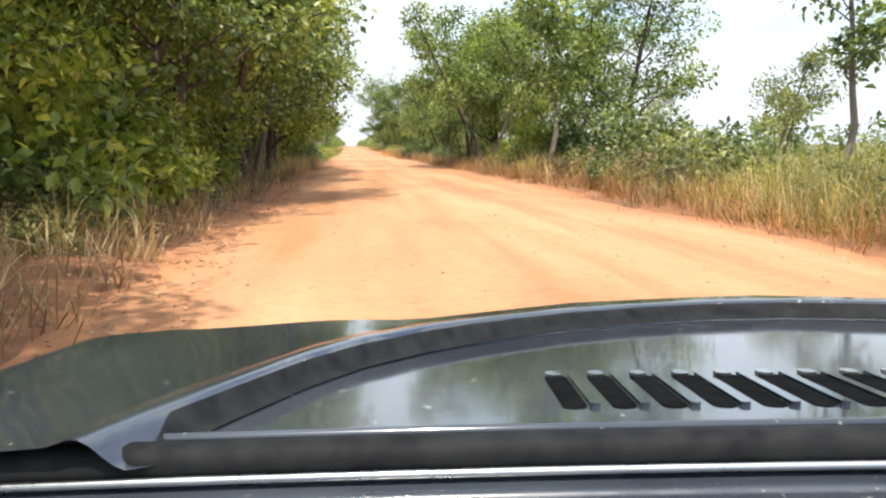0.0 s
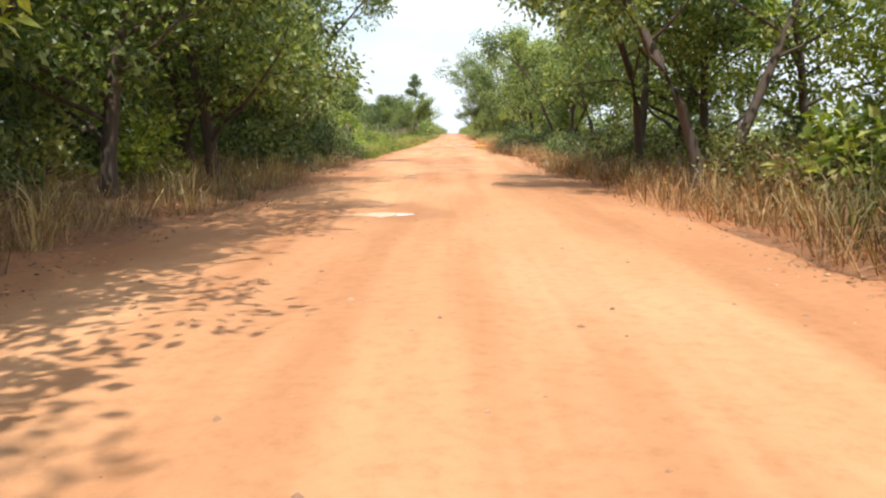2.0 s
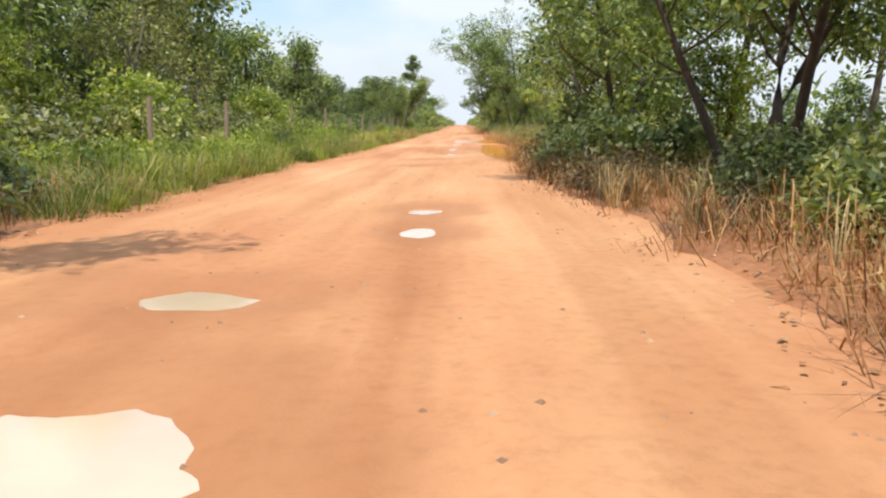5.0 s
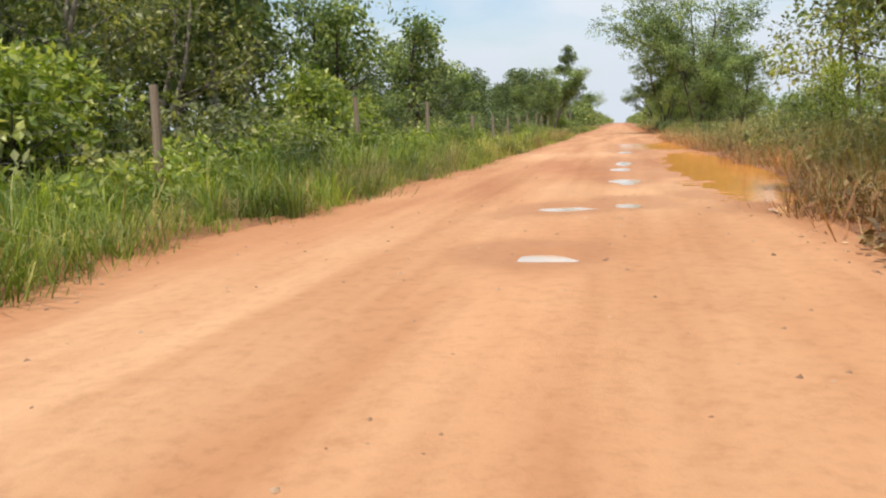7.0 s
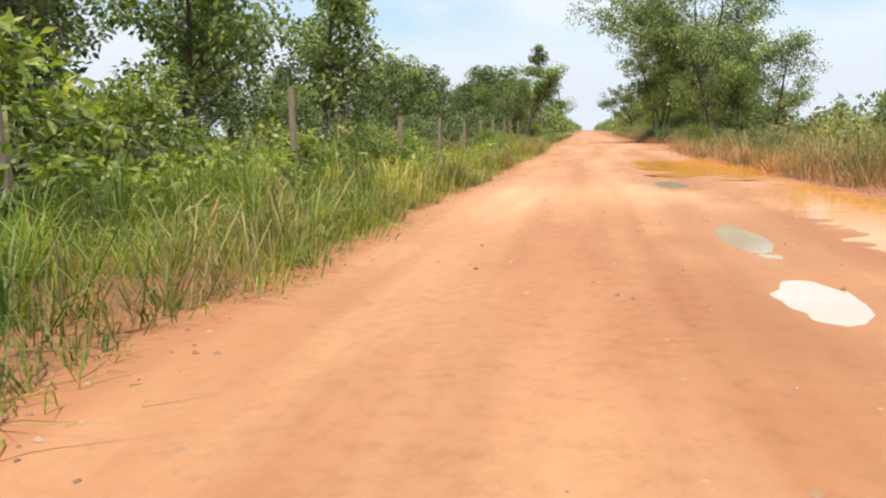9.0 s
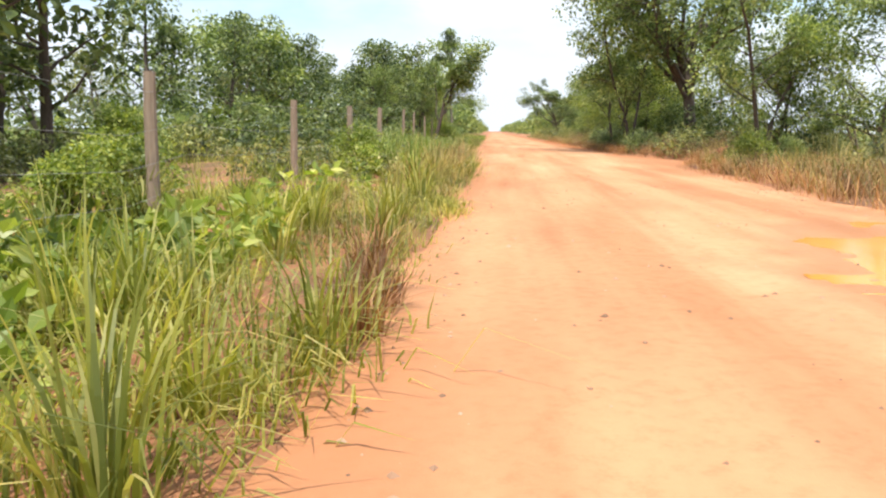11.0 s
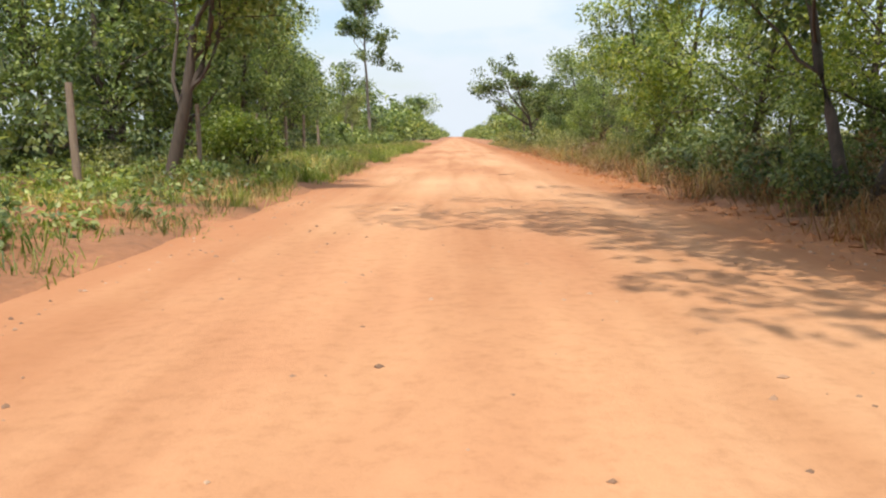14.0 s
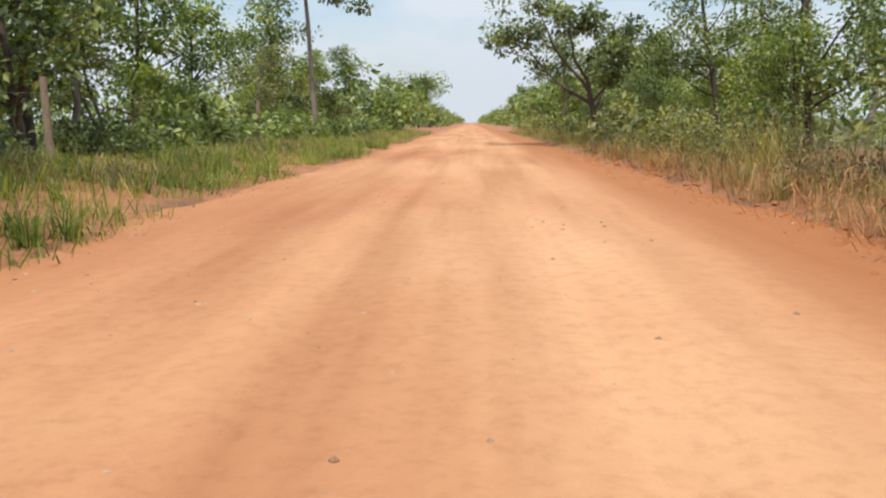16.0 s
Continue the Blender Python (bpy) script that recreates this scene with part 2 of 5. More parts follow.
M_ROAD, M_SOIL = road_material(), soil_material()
M_WATER = water_material("puddle_water", (0.5, 0.38, 0.27), 0.09, 2.0)
M_MUDWATER = water_material("muddy_orange_water", (0.64, 0.26, 0.045), 0.12)
m, n, l, b = material("galvanised_wire")
b.inputs["Base Color"].default_value, b.inputs["Metallic"].default_value, b.inputs["Roughness"].default_value = (0.32, 0.3, 0.28, 1), 0.8, 0.55
M_WIRE = m
m, n, l, b = material("pebble_stone")
l.new(ramp_node(n, l, n.new("ShaderNodeNewGeometry").outputs["Random Per Island"],
                [(0.0, (0.16, 0.09, 0.055)), (0.6, (0.34, 0.2, 0.12)), (1.0, (0.44, 0.30, 0.2))]), b.inputs["Base Color"])
b.inputs["Roughness"].default_value = 0.9
M_STONE = m
M_STRAWBARK = bark_material("dry_stem", (0.16, 0.085, 0.045), (0.34, 0.22, 0.13), 8.0)
m, n, l, b = material("car_paint_dark")
dirt = noise_node(n, l, 55.0, 3.0, None, None, 0.6)
film = noise_node(n, l, 3.0, 4.0)
l.new(mix_node(n, l, ramp_node(n, l, dirt, [(0.66, (0.0, 0.0, 0.0)), (0.71, (0.75, 0.75, 0.75))]), ramp_node(n, l, film, [(0.35, (0.022, 0.028, 0.038)), (0.7, (0.06, 0.07, 0.085))]), (0.3, 0.27, 0.24)), b.inputs["Base Color"])
l.new(ramp_node(n, l, film, [(0.3, (0.06, 0.06, 0.06)), (0.75, (0.2, 0.2, 0.2))]), b.inputs["Roughness"])
b.inputs["Coat Weight"].default_value, b.inputs["Coat Roughness"].default_value = 0.6, 0.05
M_PAINT = m
m, n, l, b = material("black_rubber_plastic")
l.new(ramp_node(n, l, noise_node(n, l, 30.0, 5.0), [(0.3, (0.012, 0.012, 0.013)), (0.7, (0.035, 0.034, 0.032))]), b.inputs["Base Color"])
b.inputs["Roughness"].default_value = 0.6
M_PLASTIC = m
# near-black colour that carries the shade inside the louvre slots
m, n, l, b = material("slot_shade_black")
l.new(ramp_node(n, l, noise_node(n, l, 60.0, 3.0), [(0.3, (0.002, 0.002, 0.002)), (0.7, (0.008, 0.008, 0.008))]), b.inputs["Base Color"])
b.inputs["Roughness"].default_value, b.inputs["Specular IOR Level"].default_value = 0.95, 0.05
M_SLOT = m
m, n, l, b = material("brushed_metal")
b.inputs["Base Color"].default_value, b.inputs["Metallic"].default_value, b.inputs["Roughness"].default_value = (0.55, 0.55, 0.55, 1), 1.0, 0.28
l.new(ramp_node(n, l, noise_node(n, l, 25.0, 4.0), [(0.3, (0.2, 0.2, 0.2)), (0.7, (0.42, 0.42, 0.42))]), b.inputs["Roughness"])
M_METAL = m
m, n, l, b = material("lamp_glass")
b.inputs["Base Color"].default_value, b.inputs["Roughness"].default_value, b.inputs["Transmission Weight"].default_value = (0.9, 0.9, 0.88, 1), 0.1, 0.5
M_LAMP = m
m, n, l, b = material("pale_rock")
l.new(ramp_node(n, l, noise_node(n, l, 9.0, 6.0), [(0.3, (0.3, 0.22, 0.15)), (0.7, (0.62, 0.52, 0.4))]), b.inputs["Base Color"])
b.inputs["Roughness"].default_value = 0.9
M_ROCK = m

m, n, l, b = material("turned_red_clay")
crumb = noise_node(n, l, 11.0, 7.0, None, None, 0.7)
l.new(ramp_node(n, l, crumb, [(0.3, (0.2, 0.06, 0.025)), (0.7, (0.38, 0.14, 0.06))]), b.inputs["Base Color"])
b.inputs["Roughness"].default_value = 0.95
bump(n, l, b, crumb, 1.0, 0.08)
M_CLAY = m
# dull black for the cowl seal, and for shade coloured onto the rim's wall
m, n, l, b = material("matte_black_seal_and_shade")
l.new(ramp_node(n, l, noise_node(n, l, 40.0, 4.0), [(0.3, (0.006, 0.006, 0.007)), (0.7, (0.02, 0.02, 0.02))]), b.inputs["Base Color"])
b.inputs["Roughness"].default_value, b.inputs["Specular IOR Level"].default_value = 0.7, 0.15
M_BLACK = m

# ---- mesh helpers ----
rng = np.random.default_rng(7)


def fast_mesh(name, verts, faces, mat=None, smooth=False):
    verts, faces = np.asarray(verts, np.float32), np.asarray(faces, np.int32)
    me = bpy.data.meshes.new(name)
    k = faces.shape[1]
    me.vertices.add(len(verts))
    me.vertices.foreach_set("co", verts.ravel())
    me.loops.add(faces.size)
    me.loops.foreach_set("vertex_index", faces.ravel())
    me.polygons.add(len(faces))
    me.polygons.foreach_set("loop_start", np.arange(0, faces.size, k, dtype=np.int32))
    me.polygons.foreach_set("loop_total", np.full(len(faces), k, np.int32))
    me.polygons.foreach_set("use_smooth", np.full(len(faces), smooth, bool))
    me.update(calc_edges=True)
    if mat:
        me.materials.append(mat)
    return me


def child(name, me, parent, label=""):
    ob = new(name, me)
    ob.parent = parent
    return tagged(ob, label)


def part(name, bm, mat, parent, label=""):
    me = bpy.data.meshes.new(name)
    bm.to_mesh(me)
    bm.free()
    me.materials.append(mat)
    return child(name, me, parent, label)


def lattice(ix, iy, seed):
    h = (ix.astype(np.int64) * 374761393 + iy.astype(np.int64) * 668265263 + seed * 982451653) & 0x7FFFFFFF
    h = ((h ^ (h >> 13)) * 1274126177) & 0x7FFFFFFF
    return ((h ^ (h >> 16)) & 0xFFFF) / 65535.0


def vnoise(x, y, seed=0):
    """Smooth value noise, -1 to 1."""
    x, y = np.broadcast_arrays(np.asarray(x, float), np.asarray(y, float))
    ix, iy = np.floor(x), np.floor(y)
    u, v = x - ix, y - iy
    u, v = u * u * (3 - 2 * u), v * v * (3 - 2 * v)
    a, b_ = lattice(ix, iy, seed), lattice(ix + 1, iy, seed)
    c, d = lattice(ix, iy + 1, seed), lattice(ix + 1, iy + 1, seed)
    return 2 * ((a * (1 - u) + b_ * u) * (1 - v) + (c * (1 - u) + d * u) * v) - 1


def fbm(x, y, seed=0):
    x, y = np.asarray(x, float), np.asarray(y, float)
    return vnoise(x, y, seed) + 0.5 * vnoise(2.1 * x, 2.1 * y, seed + 1) + 0.25 * vnoise(4.3 * x, 4.3 * y, seed + 2)


def sstep(a, b_, x):
    t = np.clip((x - a) / (b_ - a), 0, 1)
    return t * t * (3 - 2 * t)


# ---- the road's line and the lie of the land ----
def edge_left(y):
    w = np.interp(y, [0, 46, 75, 107, 128, 155, 178, 300], [3.8, 3.35, 3.95, 3.4, 3.6, 3.8, 4.0, 3.8])
    return -(w + 0.22 * vnoise(0, y / 4.5, 11) + 0.12 * vnoise(0, y / 1.1, 12))


def edge_right(y):
    w = np.interp(y, [0, 25, 46, 60, 67, 74, 80, 88, 115, 150, 178, 300], [3.7, 3.6, 3.2, 3.25, 2.5, 2.6, 3.6, 3.6, 3.2, 3.7, 4.0, 3.8])
    w = w + 1.9 * np.exp(-((np.asarray(y, float) - 135) / 5.5) ** 2)
    return w + 0.25 * vnoise(3, y / 4.0, 13) + 0.14 * vnoise(3, y / 1.0, 14)


# puddles: x, y, half width, half length
PUDDLES = [(-0.54, 34.95, 0.26, 0.3), (-0.48, 45.7, 0.46, 0.28), (0.48, 47.85, 0.18, 0.24), (0.45, 49.95, 0.5, 0.5), (-0.27, 53.3, 0.5, 0.5),
           (-0.75, 55.9, 0.56, 0.32), (0.6, 59.2, 0.26, 0.4), (0.6, 61.5, 0.38, 0.4), (-0.2, 76.7, 0.36, 0.34), (0.7, 77.6, 0.28, 0.5), (-0.1, 72.8, 0.26, 0.22),
           (0.7, 82.3, 0.45, 0.8), (0.6, 86.4, 0.3, 0.8), (0.7, 89.6, 0.4, 1.5), (0.8, 97.9, 0.5, 1.4)]
MUD_PUDDLES = [(2.7, 87.0, 0.88, 7.2), (2.25, 105.4, 1.65, 4.7), (-1.12, 34.95, 0.34, 0.3)]


def dips(x, y):
    d = np.zeros(np.broadcast(x, y).shape)
    wob = 1 + 0.3 * fbm(x * 1.6, y * 2.2, 41) + 0.15 * fbm(x * 4, y * 6, 45)
    for px, py, a, b_ in PUDDLES + MUD_PUDDLES:
        r = np.sqrt(((x - px) / (a * 1.5)) ** 2 + ((y - py) / (b_ * 1.5)) ** 2) * wob
        d = np.maximum(d, np.clip(1 - r, 0, 1))
    return d


def road_z(x, y):
    z = 0.05 * (1 - (x / 4.2) ** 2) + 0.012 * fbm(x * 0.9, y * 0.5, 21) + 0.006 * fbm(x * 4, y * 2.5, 24)
    for c in (-0.95, 0.75):
        z = z - 0.022 * np.exp(-((x - c + 0.15 * vnoise(0, y / 9.0, 25)) / 0.28) ** 2)
    return z - 0.10 * dips(x, y)


def ground_z(x, y):
    e = np.maximum(edge_left(y) - x, x - edge_right(y))  # metres outside the road's edge
    z = -0.3 + 0.36 * sstep(-0.75, 0.3, e)
    z = z + sstep(-0.1, 0.8, e) * (0.07 * fbm(x * 0.7, y * 0.7, 31) + 0.05 * fbm(x * 2.3, y * 2.3, 34))
    z = z + 0.22 * sstep(0.6, 2.5, e) * sstep(-0.4, 0.5, vnoise(x / 30, y / 18, 37))
    far = np.hypot(x, np.maximum(np.asarray(y, float) - 130, 0) * 0.25)
    return z + 0.6 * sstep(25, 120, far) * vnoise(x / 60, y / 60, 38)


def grid_mesh(name, xs, ys, zf, mat):
    X, Y = np.meshgrid(xs, ys)
    V = np.stack([X, Y, zf(X, Y)], -1).reshape(-1, 3)
    i = np.arange(len(ys) - 1)[:, None] * len(xs) + np.arange(len(xs) - 1)[None]
    F = np.stack([i, i + 1, i + 1 + len(xs), i + len(xs)], -1).reshape(-1, 4)
    return fast_mesh(name, V, F, mat, True)


gx = np.concatenate([-np.geomspace(2500, 14.5, 30), np.arange(-14, 14.01, 0.5), np.geomspace(14.5, 2500, 30)])
gy = np.concatenate([-np.geomspace(600, 12.5, 14), np.arange(-12, 230, 0.7), np.geomspace(231, 4000, 60)])
ground = tagged(new("ground", grid_mesh("ground", gx, gy, ground_z, M_SOIL)), "reddish soil ground with thin grass beside the dirt road", "ground", kind="structure")
rx = np.concatenate([np.arange(-5.4, -1.6, 0.24), np.arange(-1.6, 4.6, 0.12), np.arange(4.6, 9.1, 0.3)])
ry = np.concatenate([np.arange(-12, 30, 0.4), np.arange(30, 78, 0.22), np.arange(78, 110, 0.15), np.arange(110, 200, 0.45), np.geomspace(200.5, 1800, 90)])
road = tagged(new("road", grid_mesh("road", rx, ry, lambda x, y: np.where(np.maximum(edge_left(y) - x, x - edge_right(y)) > 0.6, -0.12, road_z(x, y)), M_ROAD)),
              "unpaved orange laterite road with ruts and dust", "road", kind="structure")


def dampness(x, y):
    """How damp the earth is: wet at a puddle's rim, drying outwards."""
    d = np.zeros(np.broadcast(x, y).shape)
    wob = 1 + 0.35 * fbm(x * 1.1, y * 0.9, 46)
    for px, py, a, b_ in PUDDLES + MUD_PUDDLES:
        r = np.sqrt(((x - px) / (a * 1.5 + 0.45)) ** 2 + ((y - py) / (b_ * 1.5 + 0.9)) ** 2) * wob
        d = np.maximum(d, np.clip((1 - r) * 1.4, 0, 0.5))
    return d


co = np.empty(len(road.data.vertices) * 3)
road.data.vertices.foreach_get("co", co)
road.data.attributes.new("damp", "FLOAT", "POINT").data.foreach_set("value", dampness(co[0::3], co[1::3]).astype(np.float32))


def puddle(px, py, a, b_, mat, label, low=0.04):
    bm = bmesh.new()
    ring = []
    for k in range(72):
        t = k * math.tau / 72
        r = 1.5 + 0.12 * float(vnoise(2 * math.cos(t) + px, 2 * math.sin(t) + py, 51))
        ring.append(bm.verts.new((px + a * r * math.cos(t), py + b_ * r * math.sin(t), 0)))
    bm.faces.new(ring)
    # the water stands a little below the dip's rim
    rim = float(road_z(np.array(px), np.array(py))) + 0.10 * float(dips(np.array(px), np.array(py)))
    for v in bm.verts:
        v.co.z = rim - low
    me = bpy.data.meshes.new("puddle")
    bm.to_mesh(me)
    bm.free()
    me.materials.append(mat)
    return tagged(new("puddle", me), label, "puddle", "puddles on the road")


for q in PUDDLES:
    puddle(*q, M_WATER, "shallow rain puddle reflecting the pale sky on the dirt road")
for q in MUD_PUDDLES:
    puddle(*q, M_MUDWATER, "long muddy orange puddle along the side of the road", 0.026)


# ---- plants ----
def leaf_cloud(r, centres, spread, count, size, droop=0.3, wide=0.29):
    """count leaves round each centre; each leaf is a folded diamond of two triangles."""
    C = np.repeat(np.asarray(centres, float), count, 0)
    S = np.repeat(np.broadcast_to(np.asarray(spread, float), (len(centres),)), count)
    N = len(C)
    d = r.normal(size=(N, 3))
    d /= np.linalg.norm(d, axis=1)[:, None]
    rad = S * r.uniform(0.15, 1.0, N) ** 0.55
    base = C + d * rad[:, None] * np.array([1, 1, 0.72])
    along = d + r.normal(size=(N, 3)) * 0.7 + np.array([0, 0, -droop])
    along /= np.linalg.norm(along, axis=1)[:, None]
    side = np.cross(along, r.normal(size=(N, 3)) * 0.6 + np.array([0, 0, 1.0]))
    side /= np.linalg.norm(side, axis=1)[:, None] + 1e-6
    up = np.cross(side, along)
    L = size * r.uniform(0.6, 1.35, N)[:, None]
    a, t = base, base + along * L
    m_ = base + along * L * 0.45 + up * L * 0.1
    p, q = m_ + side * L * wide, m_ - side * L * wide
    V = np.stack([a, p, t, q], 1).reshape(-1, 3)
    i = np.arange(N)[:, None] * 4
    F = np.concatenate([i + [0, 2, 1], i + [0, 3, 2]], 0)
    return V, F


def tube(points, radii, sides=7):
    P, R = np.asarray(points, float), np.asarray(radii, float)
    T = np.gradient(P, axis=0)
    T /= np.linalg.norm(T, axis=1)[:, None] + 1e-9
    ref = np.where(np.abs(T[:, 2:3]) > 0.9, np.array([[1.0, 0, 0]]), np.array([[0, 0, 1.0]]))
    A = np.cross(T, ref)
    A /= np.linalg.norm(A, axis=1)[:, None]
    B = np.cross(T, A)
    th = np.arange(sides) * math.tau / sides
    V = P[:, None] + R[:, None, None] * (A[:, None] * np.cos(th)[None, :, None] + B[:, None] * np.sin(th)[None, :, None])
    k = np.arange(len(P) - 1)[:, None] * sides
    j, j2 = np.arange(sides)[None], (np.arange(sides)[None] + 1) % sides
    return V.reshape(-1, 3), np.stack([k + j, k + j2, k + sides + j2, k + sides + j], -1).reshape(-1, 4)


def gather(pieces):
    V, F, o = [], [], 0
    for v, f in pieces:
        V.append(v)
        F.append(f + o)
        o += len(v)
    return np.concatenate(V), np.concatenate(F)


def limb(r, start, heading, length, r0, r1, steps=6, wander=0.18, lift=0.0):
    pts, h = [np.asarray(start, float)], np.asarray(heading, float)
    for _ in range(steps):
        h = h + r.normal(size=3) * wander + np.array([0, 0, lift])
        h /= np.linalg.norm(h)
        pts.append(pts[-1] + h * length / steps)
    return np.array(pts), np.linspace(r0, r1, steps + 1), h


def tree(seed, height, crown_r, stems=1, bare=0.35, leaf_mat=None, bark=None, limbs=8, leaves=4500, leaf=0.22, clump=0.75, girth=0.16, lean=0.1, open_=1.0,
         label="", category="tree", name="tree", flat=1.0, twigs=3):
    """A tree at the origin: tapered trunk with limbs and twigs, and a crown of leaf clumps on the twigs' ends."""
    r = np.random.default_rng(seed)
    wood, ends = [], []
    for s in range(stems):
        a = r.uniform(0, math.tau)
        head = np.array([math.cos(a) * lean, math.sin(a) * lean, 1.0]) if stems == 1 else np.array([math.cos(a) * 0.32, math.sin(a) * 0.32, 1.0])
        L = height * r.uniform(0.8, 0.92)
        pts, rad, _ = limb(r, (0.12 * math.cos(a) * (stems > 1), 0.12 * math.sin(a) * (stems > 1), -0.15), head, L, girth, girth * 0.22, 9, 0.09, 0.03)
        rad[0] *= 1.35
        wood.append(tube(pts, rad, 8))
        ends.append(pts[-1])
        for k in range(limbs):
            f = bare + (0.97 - bare) * (k + r.uniform(0, 0.9)) / limbs
            i = min(int(f * 9), 8)
            p0 = pts[i] + (pts[i + 1] - pts[i]) * (f * 9 - i)
            b_ = r.uniform(0, math.tau)
            reach = crown_r * (1.05 - 0.55 * max(0.0, (f - 0.5) / 0.5)) * r.uniform(0.65, 1.1)
            lp, lr, lh = limb(r, p0, (math.cos(b_), math.sin(b_), r.uniform(0.25, 0.9) * flat), reach, max(girth * 0.42 * (1.1 - f), 0.02), 0.012, 5, 0.2, 0.05)
            wood.append(tube(lp, lr, 5))
            ends += [lp[-1], lp[3] + r.normal(size=3) * 0.25]
            for _ in range(twigs):
                q = lp[r.integers(2, 6)]
                c = r.uniform(0, math.tau)
                tp, tr_, _h = limb(r, q, (math.cos(c), math.sin(c), r.uniform(-0.1, 0.8)), reach * r.uniform(0.25, 0.5), 0.016, 0.006, 3, 0.25)
                wood.append(tube(tp, tr_, 3))
                ends.append(tp[-1])
    ends = np.array(ends)
    keep = ends[r.uniform(size=len(ends)) < open_]
    sp = clump * r.uniform(0.65, 1.25, len(keep))
    crown = leaf_cloud(r, keep, sp, max(int(leaves / len(keep)), 3), leaf)
    ob = tagged(new(name), label, category, "roadside trees" if category == "tree" else "roadside shrubs")
    child("trunk", fast_mesh("trunk", *gather(wood), bark or M_BARK, True), ob)
    child("crown", fast_mesh("crown", *crown, leaf_mat or M_LEAF), ob)
    return ob


def shrub(seed, height, width, leaf_mat, leaves=1500, leaf=0.2, label="", clumps=26, bark=None):
    r = np.random.default_rng(seed)
    wood, ends = [], []
    for k in range(clumps):
        a = r.uniform(0, math.tau)
        out = r.uniform(0.05, 1.0) ** 0.7
        tip = np.array([math.cos(a) * out * width, math.sin(a) * out * width, height * r.uniform(0.25, 1.0) * (1.05 - 0.55 * out)])
        st = np.array([tip[0] * 0.15, tip[1] * 0.15, -0.05])
        mid = (st + tip) / 2 + r.normal(size=3) * 0.1 + np.array([0, 0, 0.12])
        wood.append(tube([st, mid, tip], [0.018, 0.012, 0.005], 4))
        ends.append(tip)
    ob = tagged(new("shrub"), label, "shrub", "roadside shrubs")
    child("stem", fast_mesh("stem", *gather(wood), bark or M_BARK, True), ob)
    child("foliage", fast_mesh("foliage", *leaf_cloud(r, ends, 0.32 * (height + width) / 2.2 * r.uniform(0.7, 1.3, clumps), leaves // clumps, leaf), leaf_mat), ob)
    return ob


def grass_field(name, r, xy, height, width, mat, label, bend=0.5, tufts=8, spread=0.12):
    """Blades standing in tufts on the ground, leaning out of their tuft, each a bent strip of three triangles."""
    th = np.broadcast_to(np.asarray(height, float), (len(xy),)) * r.uniform(0.5, 1.35, len(xy))
    P = np.repeat(np.asarray(xy, float), tufts, 0)
    N = len(P)
    Hh = np.repeat(th, tufts) * r.uniform(0.3, 1.15, N)
    off = r.normal(size=(N, 2)) * spread
    tilt = np.repeat(r.normal(size=(len(xy), 2)) * 0.45, tufts, 0)
    P = P + off
    z = ground_z(P[:, 0], P[:, 1]) - 0.03
    v = off / spread * 0.6 + tilt + r.normal(size=(N, 2)) * 0.5
    a = np.arctan2(v[:, 1], v[:, 0])
    lean_ = np.clip(np.hypot(v[:, 0], v[:, 1]), 0.05, 1.35)
    d = np.stack([np.cos(a), np.sin(a), np.zeros(N)], 1)
    q = a + math.pi / 2 + r.normal(size=N) * 0.6
    s = np.stack([np.cos(q), np.sin(q), np.zeros(N)], 1)
    b_ = (bend * lean_ * Hh * 0.95)[:, None]
    w = (width * r.uniform(0.5, 1.5, N))[:, None]
    B = np.column_stack([P, z])
    up = np.array([0, 0, 1.0])
    M_ = B + d * b_ * 0.38 + up * Hh[:, None] * 0.62
    Tp = B + d * b_ * 1.15 + up * Hh[:, None] * np.clip(1.0 - 0.42 * lean_ * bend, 0.25, 1)[:, None]
    V = np.stack([B - s * w * 0.5, B + s * w * 0.5, M_ + s * w * 0.5, M_ - s * w * 0.5, Tp], 1).reshape(-1, 3)
    i = np.arange(N)[:, None] * 5
    F = np.concatenate([i + [0, 1, 2], i + [0, 2, 3], i + [3, 2, 4]], 0)
    return tagged(new(name, fast_mesh(name, V, F, mat)), label, "grass", kind="stuff")


def at(x, y, turn=0.0, size=1.0, sink=0.0):
    return pose(x, y, float(ground_z(np.array(x), np.array(y))) - sink, 0, 0, turn) @ Matrix.Scale(size, 4)


# ---- trees: one of each sort, then copies ----
protos = []


def sort_of(ob):
    protos.append(ob)
    return ob


T_NEAR = sort_of(tree(1, 8.4, 3.0, bare=0.12, limbs=19, leaves=11000, leaf=0.145, clump=0.7, girth=0.12, leaf_mat=M_LEAF_BRIGHT,
                      label="dense leafy green tree overhanging the dirt road"))
T_NEAR_DARK = sort_of(tree(2, 9.6, 3.1, bare=0.12, limbs=20, leaves=9200, leaf=0.155, clump=0.74, girth=0.14, leaf_mat=M_LEAF,
                           label="tall green tree with foliage low on the trunk"))
T_NEAR_OPEN = sort_of(tree(7, 8.8, 2.6, stems=2, bare=0.3, limbs=9, leaves=9000, leaf=0.15, clump=0.62, girth=0.105, leaf_mat=M_LEAF,
                           label="forked roadside tree with trunks showing below the crown"))
T_BROAD = sort_of(tree(11, 8.2, 3.0, bare=0.22, limbs=15, leaves=2500, leaf=0.29, clump=0.85, twigs=1, girth=0.17, leaf_mat=M_LEAF,
                       label="dense broad-crowned green tree in the woods"))
T_DARK = sort_of(tree(12, 9.4, 3.2, bare=0.16, limbs=17, leaves=2800, leaf=0.29, clump=0.9, twigs=1, girth=0.2, leaf_mat=M_LEAF_DARK,
                      label="tall dark green tree deep in the woods"))
